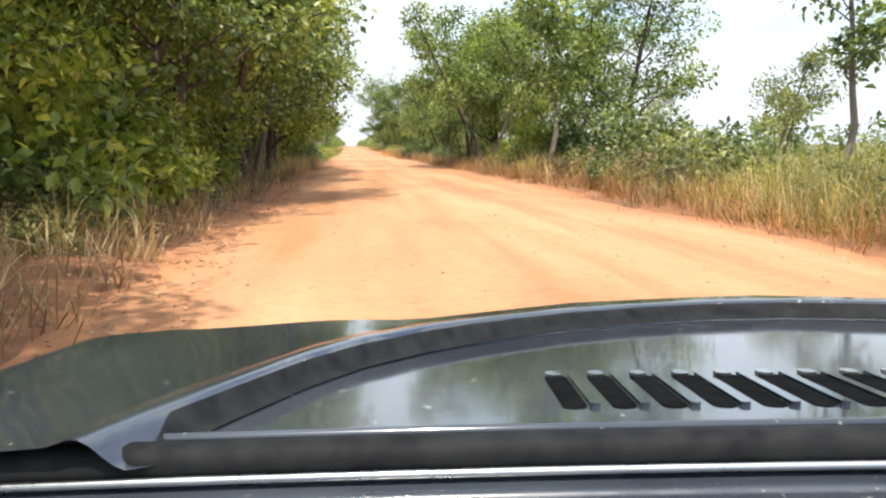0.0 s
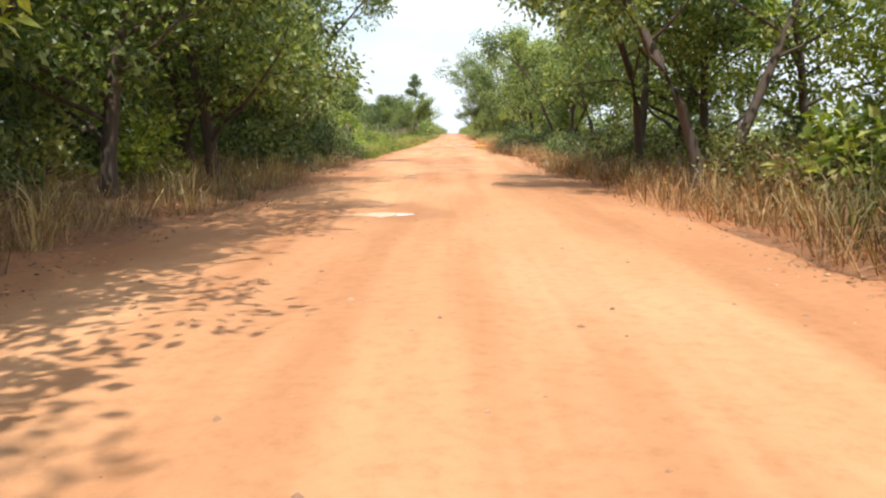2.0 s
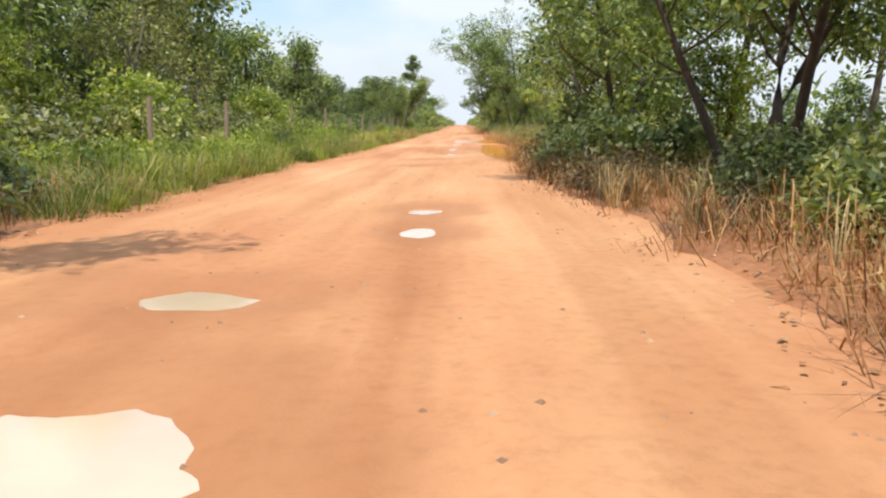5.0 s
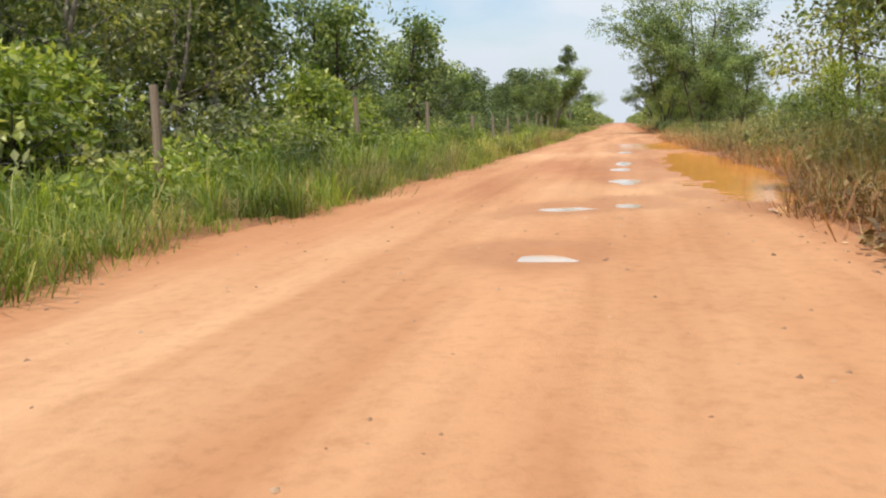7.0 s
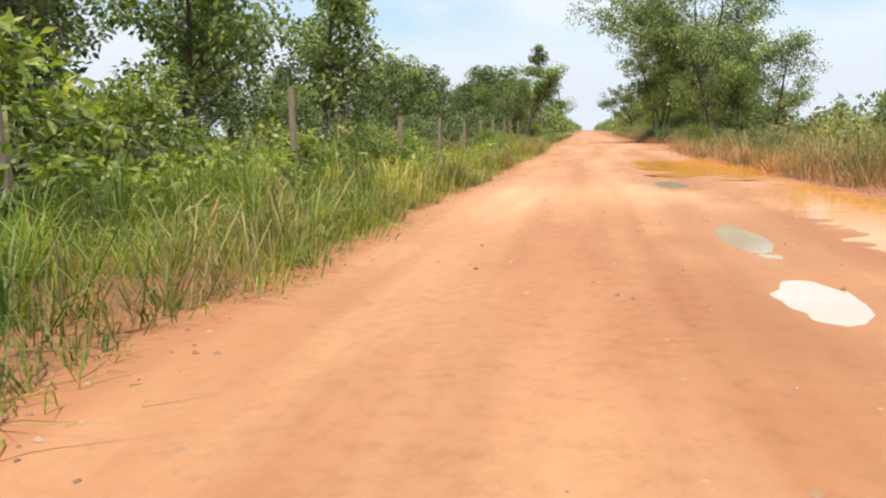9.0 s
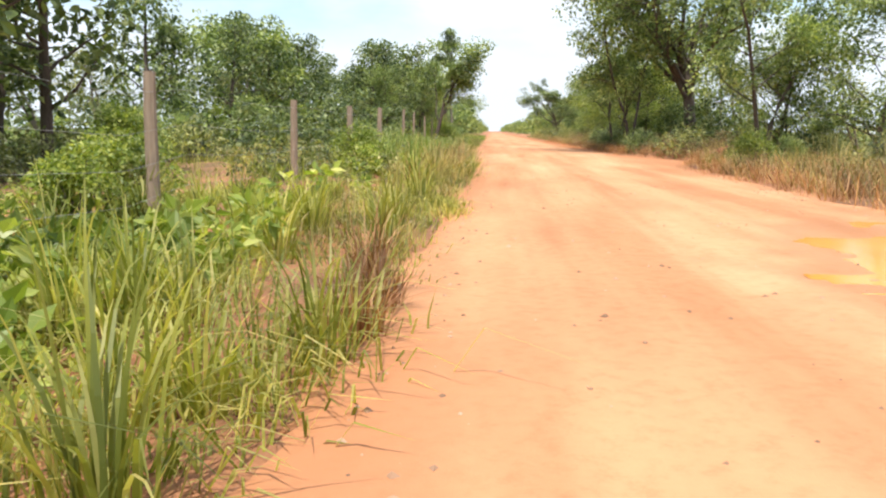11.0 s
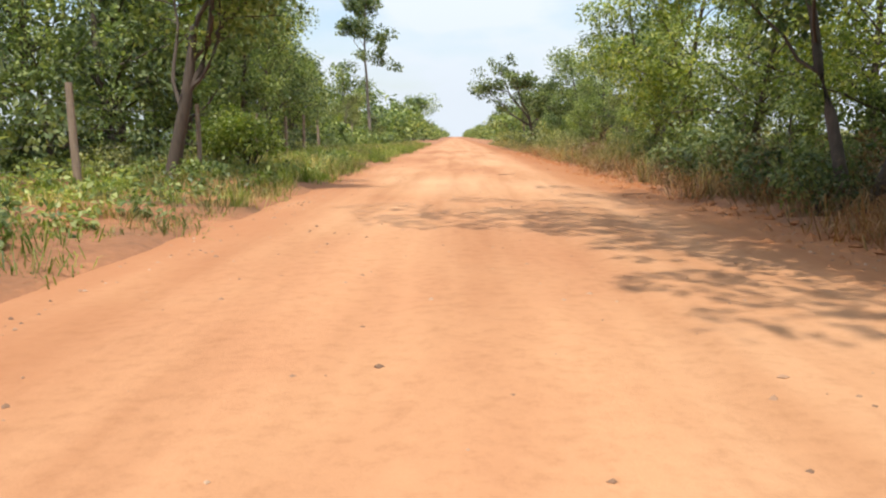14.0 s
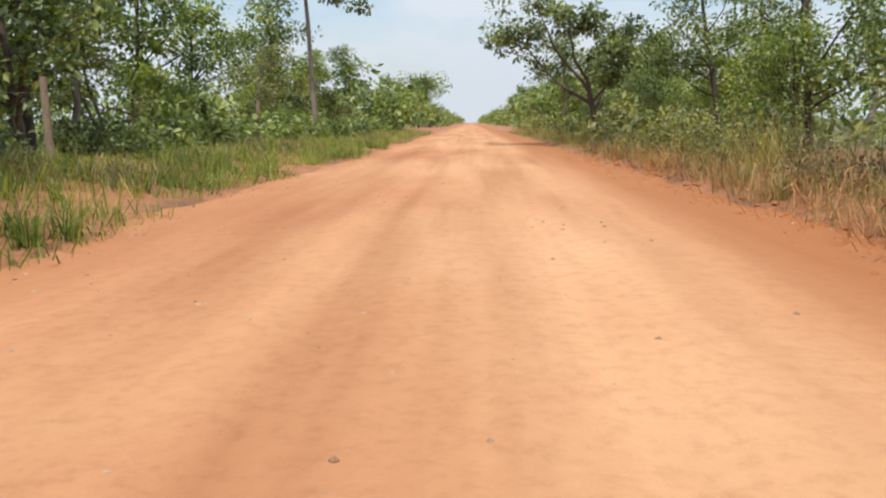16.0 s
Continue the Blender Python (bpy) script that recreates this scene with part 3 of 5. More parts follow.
T_SLIM = sort_of(tree(3, 8.4, 1.8, bare=0.34, limbs=12, leaves=2800, leaf=0.2, clump=0.66, girth=0.11, leaf_mat=M_LEAF, bark=M_BARK_PALE,
                      label="slim upright tree with a narrow green crown"))
T_SMALL = sort_of(tree(5, 5.4, 2.0, bare=0.15, limbs=11, leaves=4600, leaf=0.15, clump=0.68, girth=0.09, leaf_mat=M_LEAF_BRIGHT,
                       label="small fresh green tree at the edge of the woods"))
T_OLIVE = sort_of(tree(6, 6.2, 2.3, stems=2, bare=0.25, limbs=6, leaves=3600, leaf=0.15, clump=0.66, girth=0.1, leaf_mat=M_LEAF_OLIVE, bark=M_BARK_PALE,
                       label="small olive green tree with twin pale stems"))
T_BUSHY = sort_of(tree(9, 5.8, 2.5, bare=0.06, limbs=15, leaves=4600, leaf=0.17, clump=0.82, twigs=1, girth=0.11, leaf_mat=M_LEAF,
                       label="low bushy green tree with foliage to the ground"))
T_FAR = sort_of(tree(14, 6.4, 2.5, bare=0.12, limbs=9, leaves=1300, leaf=0.38, clump=0.95, twigs=1, girth=0.11, leaf_mat=M_LEAF,
                     label="bushy green tree farther down the road"))
T_FAR_PALE = sort_of(tree(15, 6.0, 2.2, bare=0.2, limbs=8, leaves=1100, leaf=0.36, clump=0.85, twigs=1, girth=0.1, leaf_mat=M_LEAF_OLIVE,
                          label="olive green tree farther down the road"))
used = set()


def plant(ob, x, y, size=1.0, turn=None):
    turn = (x * 77 + y * 41) % 360 if turn is None else turn
    m = at(x, y, turn, size, 0.05)
    if ob.name not in used:
        used.add(ob.name)
        ob.matrix_basis = m
        return ob
    return copy_thing(ob, m)


def belt(y0, y1, step, x0, x1, sorts, lo=0.85, hi=1.15, jitter=0.35):
    """A loose row of trees along the road."""
    y = y0
    br = np.random.default_rng(int(abs(y0 * 131 + x0 * 17 + x1 * 7) + 500))
    while y < y1:
        ob = sorts[int(br.integers(len(sorts)))]
        plant(ob, br.uniform(x0, x1), y + br.uniform(-jitter, jitter) * step, br.uniform(lo, hi), br.uniform(0, 360))
        y += step * br.uniform(0.8, 1.2)


# woods close to the road on the first stretch
belt(-3, 52.5, 3.3, -7.0, -5.1, [T_NEAR_DARK, T_NEAR, T_NEAR_DARK, T_NEAR_OPEN], 0.9, 1.1)
belt(5, 57, 3.8, -10.5, -8.5, [T_DARK, T_DARK, T_BROAD], 0.95, 1.15)
belt(4, 66, 7.0, -15.5, -12.5, [T_DARK, T_BROAD], 1.0, 1.2)
plant(T_NEAR_DARK, 8.0, 27.2, 0.95, 35)
plant(T_NEAR_OPEN, 7.4, 32.6, 0.95, 140)
plant(T_NEAR, 7.6, 39.4, 0.9, 260)
plant(T_NEAR_DARK, 6.6, 43.0, 0.95, 310)
plant(T_SMALL, 6.8, 35.2, 0.62, 20)
plant(T_SLIM, 5.6, 28.0, 1.1, 20)
plant(T_NEAR_OPEN, 8.8, 31.0, 0.95, 210)
plant(T_BUSHY, 7.0, 29.4, 0.55, 10)
belt(45, 74, 4.6, 6.0, 7.4, [T_NEAR_OPEN, T_SMALL, T_NEAR_DARK, T_NEAR_OPEN], 0.9, 1.08)
plant(T_NEAR_OPEN, 5.6, 72.5, 1.05, 15)
plant(T_NEAR_DARK, 7.6, 70.0, 0.95, 75)
plant(T_NEAR_DARK, 7.4, 75.5, 0.9, 165)
plant(T_NEAR_OPEN, 5.8, 76.0, 0.95, 120)
plant(T_NEAR, 6.8, 79.5, 0.9, 220)
# crowns that reach out over the road
plant(T_NEAR_OPEN, -4.9, 31.0, 1.15, 40)
plant(T_NEAR_DARK, -5.2, 41.0, 1.1, 250)
plant(T_NEAR_OPEN, -5.0, 18.0, 1.1, 300)
plant(T_NEAR_OPEN, -4.8, 24.0, 1.15, 200)
plant(T_NEAR_DARK, -5.0, 14.0, 1.05, 100)
plant(T_NEAR_DARK, -5.5, 20.6, 0.95, 60)
plant(T_NEAR, -4.7, 27.4, 0.95, 150)
plant(T_NEAR_OPEN, 4.9, 37.5, 1.1, 150)
plant(T_NEAR_OPEN, 6.3, 65.0, 0.95, 310)
plant(T_NEAR_OPEN, 5.0, 43.0, 1.15, 210)
plant(T_NEAR, 6.6, 165.8, 0.95, 45)
plant(T_SMALL, 6.3, 167.0, 1.1, 75)
plant(T_NEAR, 9.6, 160.0, 1.0, 135)
plant(T_OLIVE, 17.0, 32.0, 0.9)
plant(T_OLIVE, 14.0, 40.0, 0.85)
belt(52, 70, 8.0, 9.5, 12.0, [T_OLIVE, T_SLIM], 0.75, 0.95)
belt(28, 96, 8.0, 20.0, 34.0, [T_FAR_PALE, T_FAR], 0.6, 0.85)
# behind the verge and the fence
belt(64, 100, 3.4, -15.5, -12.8, [T_SMALL, T_SMALL, T_OLIVE, T_SLIM, T_OLIVE], 1.2, 1.5)
belt(100, 158, 3.8, -22.0, -18.0, [T_BUSHY, T_BROAD, T_OLIVE, T_BROAD], 0.85, 1.1)
belt(62, 102, 4.0, -20.0, -17.0, [T_BROAD, T_DARK, T_BROAD], 1.0, 1.2)
belt(126, 158, 4.2, -16.5, -13.0, [T_BUSHY, T_SMALL, T_BUSHY], 0.62, 0.85)
belt(159, 190, 3.8, -13.0, -10.4, [T_NEAR_DARK, T_BROAD, T_DARK], 0.68, 0.84)
belt(136, 190, 4.6, -20.0, -16.0, [T_DARK, T_BROAD], 0.72, 0.88)
belt(191, 215, 3.6, -12.6, -10.4, [T_SMALL, T_SLIM, T_OLIVE, T_BUSHY], 0.85, 1.05)
belt(215, 252, 3.8, -13.6, -9.6, [T_FAR, T_FAR_PALE, T_SLIM], 0.6, 1.25)
belt(192, 252, 6.0, -20.0, -15.0, [T_FAR, T_BROAD], 0.8, 1.0)
belt(56, 112, 3.2, -27.0, -21.0, [T_BROAD, T_DARK, T_BROAD], 0.9, 1.15)
# the other side: an open stretch, then low woods
plant(T_SMALL, 6.6, 90.8, 0.8, 30)
plant(T_OLIVE, 8.2, 93.5, 1.15, 60)
plant(T_BUSHY, 6.9, 95.6, 0.72, 120)
plant(T_BUSHY, 8.3, 98.0, 0.85, 40)
plant(T_BROAD, 12.5, 101.0, 0.8, 20)
plant(T_BUSHY, 10.6, 91.0, 0.7, 250)
plant(T_NEAR_OPEN, 5.9, 82.2, 1.0, 30)
plant(T_NEAR, 7.6, 84.0, 0.85, 110)
plant(T_BROAD, -14.5, 104.5, 1.0, 30)
plant(T_DARK, -16.5, 110.0, 0.95, 80)
plant(T_BUSHY, -13.0, 111.5, 1.1, 190)
plant(T_BROAD, -13.2, 115.2, 1.05, 60)
plant(T_DARK, -13.6, 119.5, 0.8, 200)
plant(T_DARK, -16.4, 121.5, 0.8, 310)
plant(T_DARK, -12.6, 186.0, 0.9, 70)
plant(T_DARK, -13.0, 192.0, 0.88, 10)
plant(T_BROAD, -12.6, 198.0, 0.88, 50)
plant(T_BROAD, -14.5, 189.0, 1.0, 150)
plant(T_NEAR_DARK, -9.6, 173.0, 0.85, 20)
plant(T_NEAR_DARK, -9.8, 176.6, 0.9, 130)
plant(T_NEAR_DARK, -9.9, 180.2, 0.9, 250)
plant(T_SMALL, 11.5, 104.0, 1.1, 130)
belt(92, 142, 8.5, 16.0, 24.0, [T_FAR, T_FAR_PALE], 0.6, 0.85)
belt(151, 166, 3.8, 7.4, 9.2, [T_BUSHY, T_NEAR_OPEN, T_BUSHY], 0.75, 0.95)
belt(180, 204, 4.2, 7.0, 9.2, [T_BUSHY, T_SMALL, T_BUSHY, T_OLIVE], 0.8, 1.25)
belt(212, 252, 4.0, 7.2, 10.2, [T_FAR, T_FAR_PALE, T_SLIM], 0.6, 1.2)
belt(156, 252, 6.2, 10.5, 15.5, [T_BROAD, T_FAR, T_SLIM], 0.6, 1.15)
# trees that stand out
def forked_tree(seed, fork, lean, girth, arms, leaf_mat, bark, label, leaves=9000, leaf=0.2, clump=0.7, open_=0.85, spray=5):
    """A trunk up to its fork, then heavy arms (compass angle, rise, length, thickness) that branch again into twigs with leaf clumps."""
    r = np.random.default_rng(seed)
    top = np.array([lean[0], lean[1], fork])
    way = np.array([top * t + np.array([0.06 * math.sin(5 * t + seed), 0.06 * math.cos(4 * t), -0.2 * (1 - t)]) for t in np.linspace(0, 1, 7)])
    wood, ends = [tube(way, girth * np.array([1.45, 1.15, 1.02, 0.95, 0.85, 0.72, 0.55]), 10)], []
    forks = []
    for turn, rise, length, thick in arms:
        a = radians(turn)
        forks.append(a)
        ap, ar, _ = limb(r, way[3 + len(forks) % 4] - np.array([0, 0, 0.15]), (math.cos(a), math.sin(a), rise), length, girth * thick, girth * thick * 0.22, 9, 0.13, 0.03)
        wood.append(tube(ap, ar, 8))
        ends.append(ap[-1])
        for k in range(spray):
            i = int(r.integers(3, 9))
            b_ = a + r.uniform(-1.7, 1.7)
            reach = length * r.uniform(0.3, 0.52)
            bp, br_, _ = limb(r, ap[i], (math.cos(b_), math.sin(b_), r.uniform(0.05, 0.9)), reach, max(ar[i] * 0.55, 0.02), 0.012, 6, 0.2, 0.04)
            wood.append(tube(bp, br_, 5))
            ends += [bp[-1], bp[4]]
            for _ in range(4):
                c = r.uniform(0, math.tau)
                tp, tr_, _h = limb(r, bp[int(r.integers(2, 7))], (math.cos(c), math.sin(c), r.uniform(-0.2, 0.8)), reach * r.uniform(0.25, 0.5), 0.014, 0.005, 3, 0.25)
                wood.append(tube(tp, tr_, 3))
                ends.append(tp[-1])
    ends = np.array(ends)
    keep = ends[r.uniform(size=len(ends)) < open_]
    ob = tagged(new("tree"), label, "tree", "roadside trees")
    child("trunk", fast_mesh("trunk", *gather(wood), bark, True), ob)
    child("crown", fast_mesh("crown", *leaf_cloud(r, keep, clump * r.uniform(0.6, 1.2, len(keep)), max(leaves // len(keep), 3), leaf), leaf_mat), ob)
    return ob


T_BIG = forked_tree(4, 5.6, (-0.9, 0.2), 0.32, ((228, 0.42, 8.6, 0.4), (215, 0.55, 9.4, 0.42), (178, 0.8, 9.8, 0.5), (190, 1.3, 9.4, 0.45), (155, 0.8, 9.4, 0.42), (212, 0.85, 9.0, 0.42), (165, 2.2, 8.6, 0.62), (205, 1.7, 7.2, 0.45), (110, 1.6, 7.5, 0.5), (15, 2.6, 8.0, 0.6), (-10, 1.3, 7.0, 0.4), (250, 1.8, 7.0, 0.45), (60, 1.2, 6.0, 0.4)),
                    M_LEAF, M_BARK, "big spreading tree with a dark forked trunk and an open crown", 36000, 0.2, 0.85, 0.85, 8)
T_EDGE = forked_tree(17, 3.4, (0.7, 0.0), 0.14, ((10, 1.9, 5.0, 0.6), (40, 1.1, 3.8, 0.4), (-40, 1.2, 3.8, 0.4), (150, 2.4, 4.2, 0.4), (0, 0.9, 3.2, 0.35)),
                     M_LEAF, M_BARK, "leaning tree with a brown trunk and an airy crown", 9000, 0.17, 0.62, 0.9, 6)
T_OVER = forked_tree(21, 3.2, (-0.9, 0.0), 0.16, ((180, 0.75, 4.6, 0.6), (165, 1.5, 5.4, 0.6), (215, 1.0, 4.2, 0.5), (60, 1.2, 4.4, 0.5), (-30, 1.0, 4.0, 0.5)),
                     M_LEAF_DARK, M_BARK, "dark layered tree whose boughs reach over the road", 7000, 0.22, 0.6, 0.75, 4)
T_LONE = tree(12, 16.6, 3.0, bare=0.5, limbs=15, leaves=6400, leaf=0.26, clump=0.62, girth=0.17, lean=0.03, leaf_mat=M_LEAF_DARK, bark=M_BARK_PALE, open_=0.85,
              label="tall thin tree with a bare pale trunk and small crown")
plant(T_BIG, 8.9, 146.6, 1.0, 0)
plant(T_NEAR_OPEN, 7.6, 171.5, 0.95, 200)
plant(T_OLIVE, 9.4, 163.6, 1.15, 130)
plant(T_BUSHY, 9.8, 152.0, 0.8, 20)
plant(T_OLIVE, 12.4, 148.5, 1.0, 40)
plant(T_NEAR_DARK, 9.3, 126.5, 0.72, 10)
plant(T_BUSHY, 9.6, 131.0, 0.6, 150)
plant(T_OLIVE, 12.0, 133.0, 0.7, 10)
plant(T_EDGE, -7.0, 157.8, 1.0, 0)
plant(T_OVER, 6.6, 208.0, 1.0, 0)
plant(T_NEAR_OPEN, 6.3, 128.0, 0.95, 10)
plant(T_NEAR_DARK, 7.2, 129.2, 0.62, 80)
plant(T_NEAR, 8.4, 131.2, 0.5, 300)
plant(T_BUSHY, 6.6, 126.6, 0.4, 200)
plant(T_NEAR_OPEN, 5.2, 146.4, 1.05, 200)
plant(T_NEAR_OPEN, 5.0, 151.4, 1.0, 75)
plant(T_NEAR, 7.6, 155.0, 0.7, 140)
plant(T_NEAR_DARK, 7.2, 161.0, 0.7, 20)
plant(T_BUSHY, 7.8, 203.0, 1.1, 80)
plant(T_BUSHY, 7.4, 213.5, 1.0, 10)
plant(T_FAR, 7.2, 219.0, 0.85, 60)
plant(T_NEAR_DARK, 9.4, 184.0, 0.85, 40)
plant(T_NEAR_DARK, 9.0, 190.5, 0.9, 160)
plant(T_NEAR_DARK, 8.8, 197.0, 0.85, 250)
plant(T_DARK, -11.4, 164.5, 0.85, 30)
plant(T_DARK, -10.6, 169.5, 0.85, 200)
plant(T_SLIM, 13.5, 22.0, 1.15, 70)
plant(T_LONE, -8.6, 212.0, 1.0, 0)
for x, y, size in ((-8.6, 336.0, 1.4), (-11.5, 341.0, 1.45), (-9.5, 347.0, 1.3), (9.5, 310.0, 0.95), (-10.0, 268.0, 0.9), (10.5, 262.0, 0.85), (12.0, 286.0, 1.0)):
    plant(T_BROAD, x, y, size)

# ---- shrubs ----
S_BRIGHT = shrub(21, 1.7, 1.1, M_LEAF_BRIGHT, 2600, 0.11, "fresh green leafy shrub on the grassy verge")
S_DARK = shrub(22, 2.2, 1.3, M_LEAF_DARK, 1200, 0.18, "dark green shrub under the trees")
S_OLIVE = shrub(23, 1.5, 1.1, M_LEAF_OLIVE, 900, 0.145, "olive and brown shrub among dry grass")
S_LOW = shrub(24, 0.85, 0.7, M_LEAF_BRIGHT, 560, 0.15, "low broad-leaved weed clump in the grass", 14)
S_DRY = shrub(25, 1.35, 0.95, M_LITTER, 800, 0.1, "half-dead reddish brown shrub with bare twigs", 34, M_STRAWBARK)
S_PALM = shrub(26, 2.7, 1.0, M_LEAF_BRIGHT, 1100, 0.2, "sapling with large drooping fresh green leaves", 20)
for x, y, size in ((-5.3, 9.4, 1.0), (-5.6, 11.6, 1.15), (-5.1, 13.2, 0.8), (-5.4, 17.3, 0.85), (-5.5, 38.0, 0.7), (-6.3, 100.5, 0.5), (-6.9, 104.6, 0.6), (-5.7, 118.4, 0.42), (5.9, 33.5, 0.9)):
    plant(S_PALM, x, y, size)
belt(-6, 62, 2.2, -6.4, -5.2, [S_DARK, S_DRY, S_OLIVE, S_DRY], 0.6, 1.1)
belt(9.5, 22, 2.4, -5.8, -5.2, [S_BRIGHT, S_DARK, S_BRIGHT], 0.9, 1.3)
belt(18, 31, 2.8, 6.4, 8.4, [S_DARK, S_OLIVE], 1.1, 1.5)
belt(31, 78, 3.0, 6.2, 8.8, [S_DRY, S_OLIVE, S_DRY], 0.7, 1.0)
belt(67, 80, 1.5, 4.9, 5.9, [S_DARK, S_OLIVE, S_DRY], 0.8, 1.15)
belt(-2, 62, 4.0, -5.0, -4.5, [S_DRY, S_OLIVE], 0.4, 0.7)
belt(2, 76, 2.0, 5.0, 6.4, [S_OLIVE, S_DRY, S_DARK, S_OLIVE], 0.6, 1.05)
belt(60, 98, 1.8, -11.5, -8.8, [S_BRIGHT, S_DARK, S_OLIVE, S_OLIVE], 1.0, 1.5)
belt(98, 130, 2.2, -15.0, -12.0, [S_BRIGHT, S_DARK, S_OLIVE, S_OLIVE], 0.7, 1.1)
belt(97, 113, 1.2, -8.6, -6.7, [S_BRIGHT, S_LOW, S_LOW, S_BRIGHT], 0.42, 0.62)
plant(S_BRIGHT, -6.3, 101.4, 0.45)
plant(S_BRIGHT, -6.1, 98.6, 0.5)
belt(160, 206, 2.8, -12.4, -9.8, [S_DARK], 0.9, 1.4)
belt(64, 150, 6.0, -8.6, -5.6, [S_LOW, S_OLIVE], 0.5, 0.8)
belt(76, 150, 2.2, 5.6, 9.0, [S_OLIVE, S_DRY, S_DRY], 0.6, 1.1)
belt(90, 150, 4.0, 10.0, 14.0, [S_DARK, S_OLIVE], 0.9, 1.5)
belt(142, 156, 1.7, 5.0, 7.5, [S_DRY, S_DARK], 0.6, 0.9)
belt(130, 192, 3.2, -10.0, -8.2, [S_DARK, S_DARK, S_OLIVE], 0.6, 1.0)
plant(S_DARK, -7.2, 145.5, 0.42)
plant(S_DARK, -7.0, 146.9, 0.36)
belt(150, 194, 2.6, 5.4, 6.6, [S_DARK, S_OLIVE, S_DRY], 0.6, 1.0)
plant(S_BRIGHT, -6.7, 163.0, 0.85, 20)
plant(S_BRIGHT, -7.7, 163.6, 0.8, 140)
for x, y, size in ((4.7, 50.6, 0.7), (5.0, 53.0, 0.9), (4.8, 55.6, 0.8), (5.2, 58.0, 1.0), (5.0, 60.6, 0.9), (-4.9, 46.2, 1.0), (-5.1, 48.6, 1.3), (-4.9, 51.2, 1.1), (-5.0, 53.8, 1.3),
                   (-4.9, 56.4, 1.2), (-4.8, 58.6, 1.0), (5.6, 111.0, 0.8), (5.9, 113.5, 0.9), (5.3, 157.6, 1.0), (5.6, 159.6, 1.2), (6.2, 161.4, 1.3), (5.0, 142.4, 1.0), (5.3, 144.6, 1.1), (5.1, 147.2, 0.95), (5.6, 149.4, 1.15), (4.9, 152.0, 0.9), (3.7, 68.4, 1.0), (3.9, 69.9, 1.15), (4.4, 66.8, 1.1), (3.8, 71.6, 0.95), (4.6, 73.2, 1.1), (4.4, 71.0, 1.2)):
    plant(S_DARK, x, y, size)
for x, y, size in ((5.7, 127.6, 0.6), (6.4, 129.8, 0.8), (7.4, 130.6, 1.0), (8.2, 129.2, 1.1), (6.9, 127.2, 0.9)):
    plant(S_DARK, x, y, size)
plant(S_BRIGHT, 5.5, 126.6, 0.6)
plant(S_BRIGHT, 6.0, 30.6, 0.9)
plant(S_DRY, 5.4, 173.4, 1.15)
plant(S_DRY, 5.9, 174.6, 1.3)
plant(S_BRIGHT, -6.2, 120.5, 0.62)

# ---- woodland too far off to tell tree from tree ----
fr = np.random.default_rng(31)
N = 1500
fy = 245 + 750 * fr.uniform(0, 1, N) ** 1.7
side = np.where(fr.uniform(size=N) < 0.5, -1.0, 1.0)
fx = side * (7.5 + 34 * fr.uniform(0, 1, N) ** 1.6)
fh = fr.uniform(1.2, 6.2, N) * np.where(np.abs(fx) < 10, 0.75, 1.0)
cen = np.column_stack([fx, fy, fh])
V, F = leaf_cloud(fr, cen, fr.uniform(0.9, 1.9, N), 44, 0.68)
tagged(new("far_woodland", fast_mesh("far_woodland", V, F, M_LEAF)), "distant woodland lining the road to the horizon", "woodland", kind="stuff")
N = 1600
a = fr.uniform(0, math.tau, N)
rr = 420 * fr.uniform(0.02, 1, N) ** 0.6
ox, oy = rr * np.cos(a), 70 + rr * np.sin(a)
ok = (np.abs(ox) > 34) | (oy < -25)
ok &= (np.abs(ox) > 9)
cen = np.column_stack([ox[ok], oy[ok], fr.uniform(0.8, 5.6, ok.sum())])
V, F = leaf_cloud(fr, cen, fr.uniform(1.8, 3.4, len(cen)), 22, 1.3)
tagged(new("far_woodland", fast_mesh("far_woodland", V, F, M_LEAF_DARK)), "woods on the plain around the clearing", "woodland", kind="stuff")


# low growth that closes the view between the trunks
zones = [(-6, 100, 12, 42, 1), (60, 260, 14, 44, -1), (-8, 62, 10, 34, -1), (100, 260, 10.5, 42, 1)]
for y0, y1, x0, x1, sd in zones:
    N = int((y1 - y0) * 3.6)
    cx_ = sd * (x0 + (x1 - x0) * fr.uniform(0, 1, N) ** 1.3)
    cen = np.column_stack([cx_, fr.uniform(y0, y1, N), fr.uniform(0.3, 2.6, N)])
    cen[:, 2] *= (0.75 if y0 > 0 else 0.3) if sd > 0 else 1.0
    cen[:, 2] *= (0.6 + 0.5 * vnoise(cen[:, 0] / 7, cen[:, 1] / 7, 71))
    V, F = leaf_cloud(fr, cen, fr.uniform(0.6, 1.3, N), 26, 0.4)
    tagged(new("undergrowth", fast_mesh("undergrowth", V, F, M_LEAF if sd < 0 else M_LEAF_OLIVE)), "tangled green undergrowth between and behind the trees", "undergrowth", kind="stuff")


def thicket(name, y0, y1, x0, x1, count, top, mat, leaf, label, spread=0.45, per=60):
    """Low growth too tangled to count, as one mass of clumps on the ground."""
    cy_, cx_ = fr.uniform(y0, y1, count), fr.uniform(x0, x1, count)
    hz = ground_z(cx_, cy_) + top * fr.uniform(0.15, 1, count) * (0.65 + 0.45 * vnoise(cx_ / 2.2, cy_ / 2.6, 74))
    V_, F_ = leaf_cloud(fr, np.column_stack([cx_, cy_, hz]), spread * fr.uniform(0.6, 1.2, count), per, leaf)
    tagged(new(name, fast_mesh(name, V_, F_, mat)), label, "undergrowth", kind="stuff")


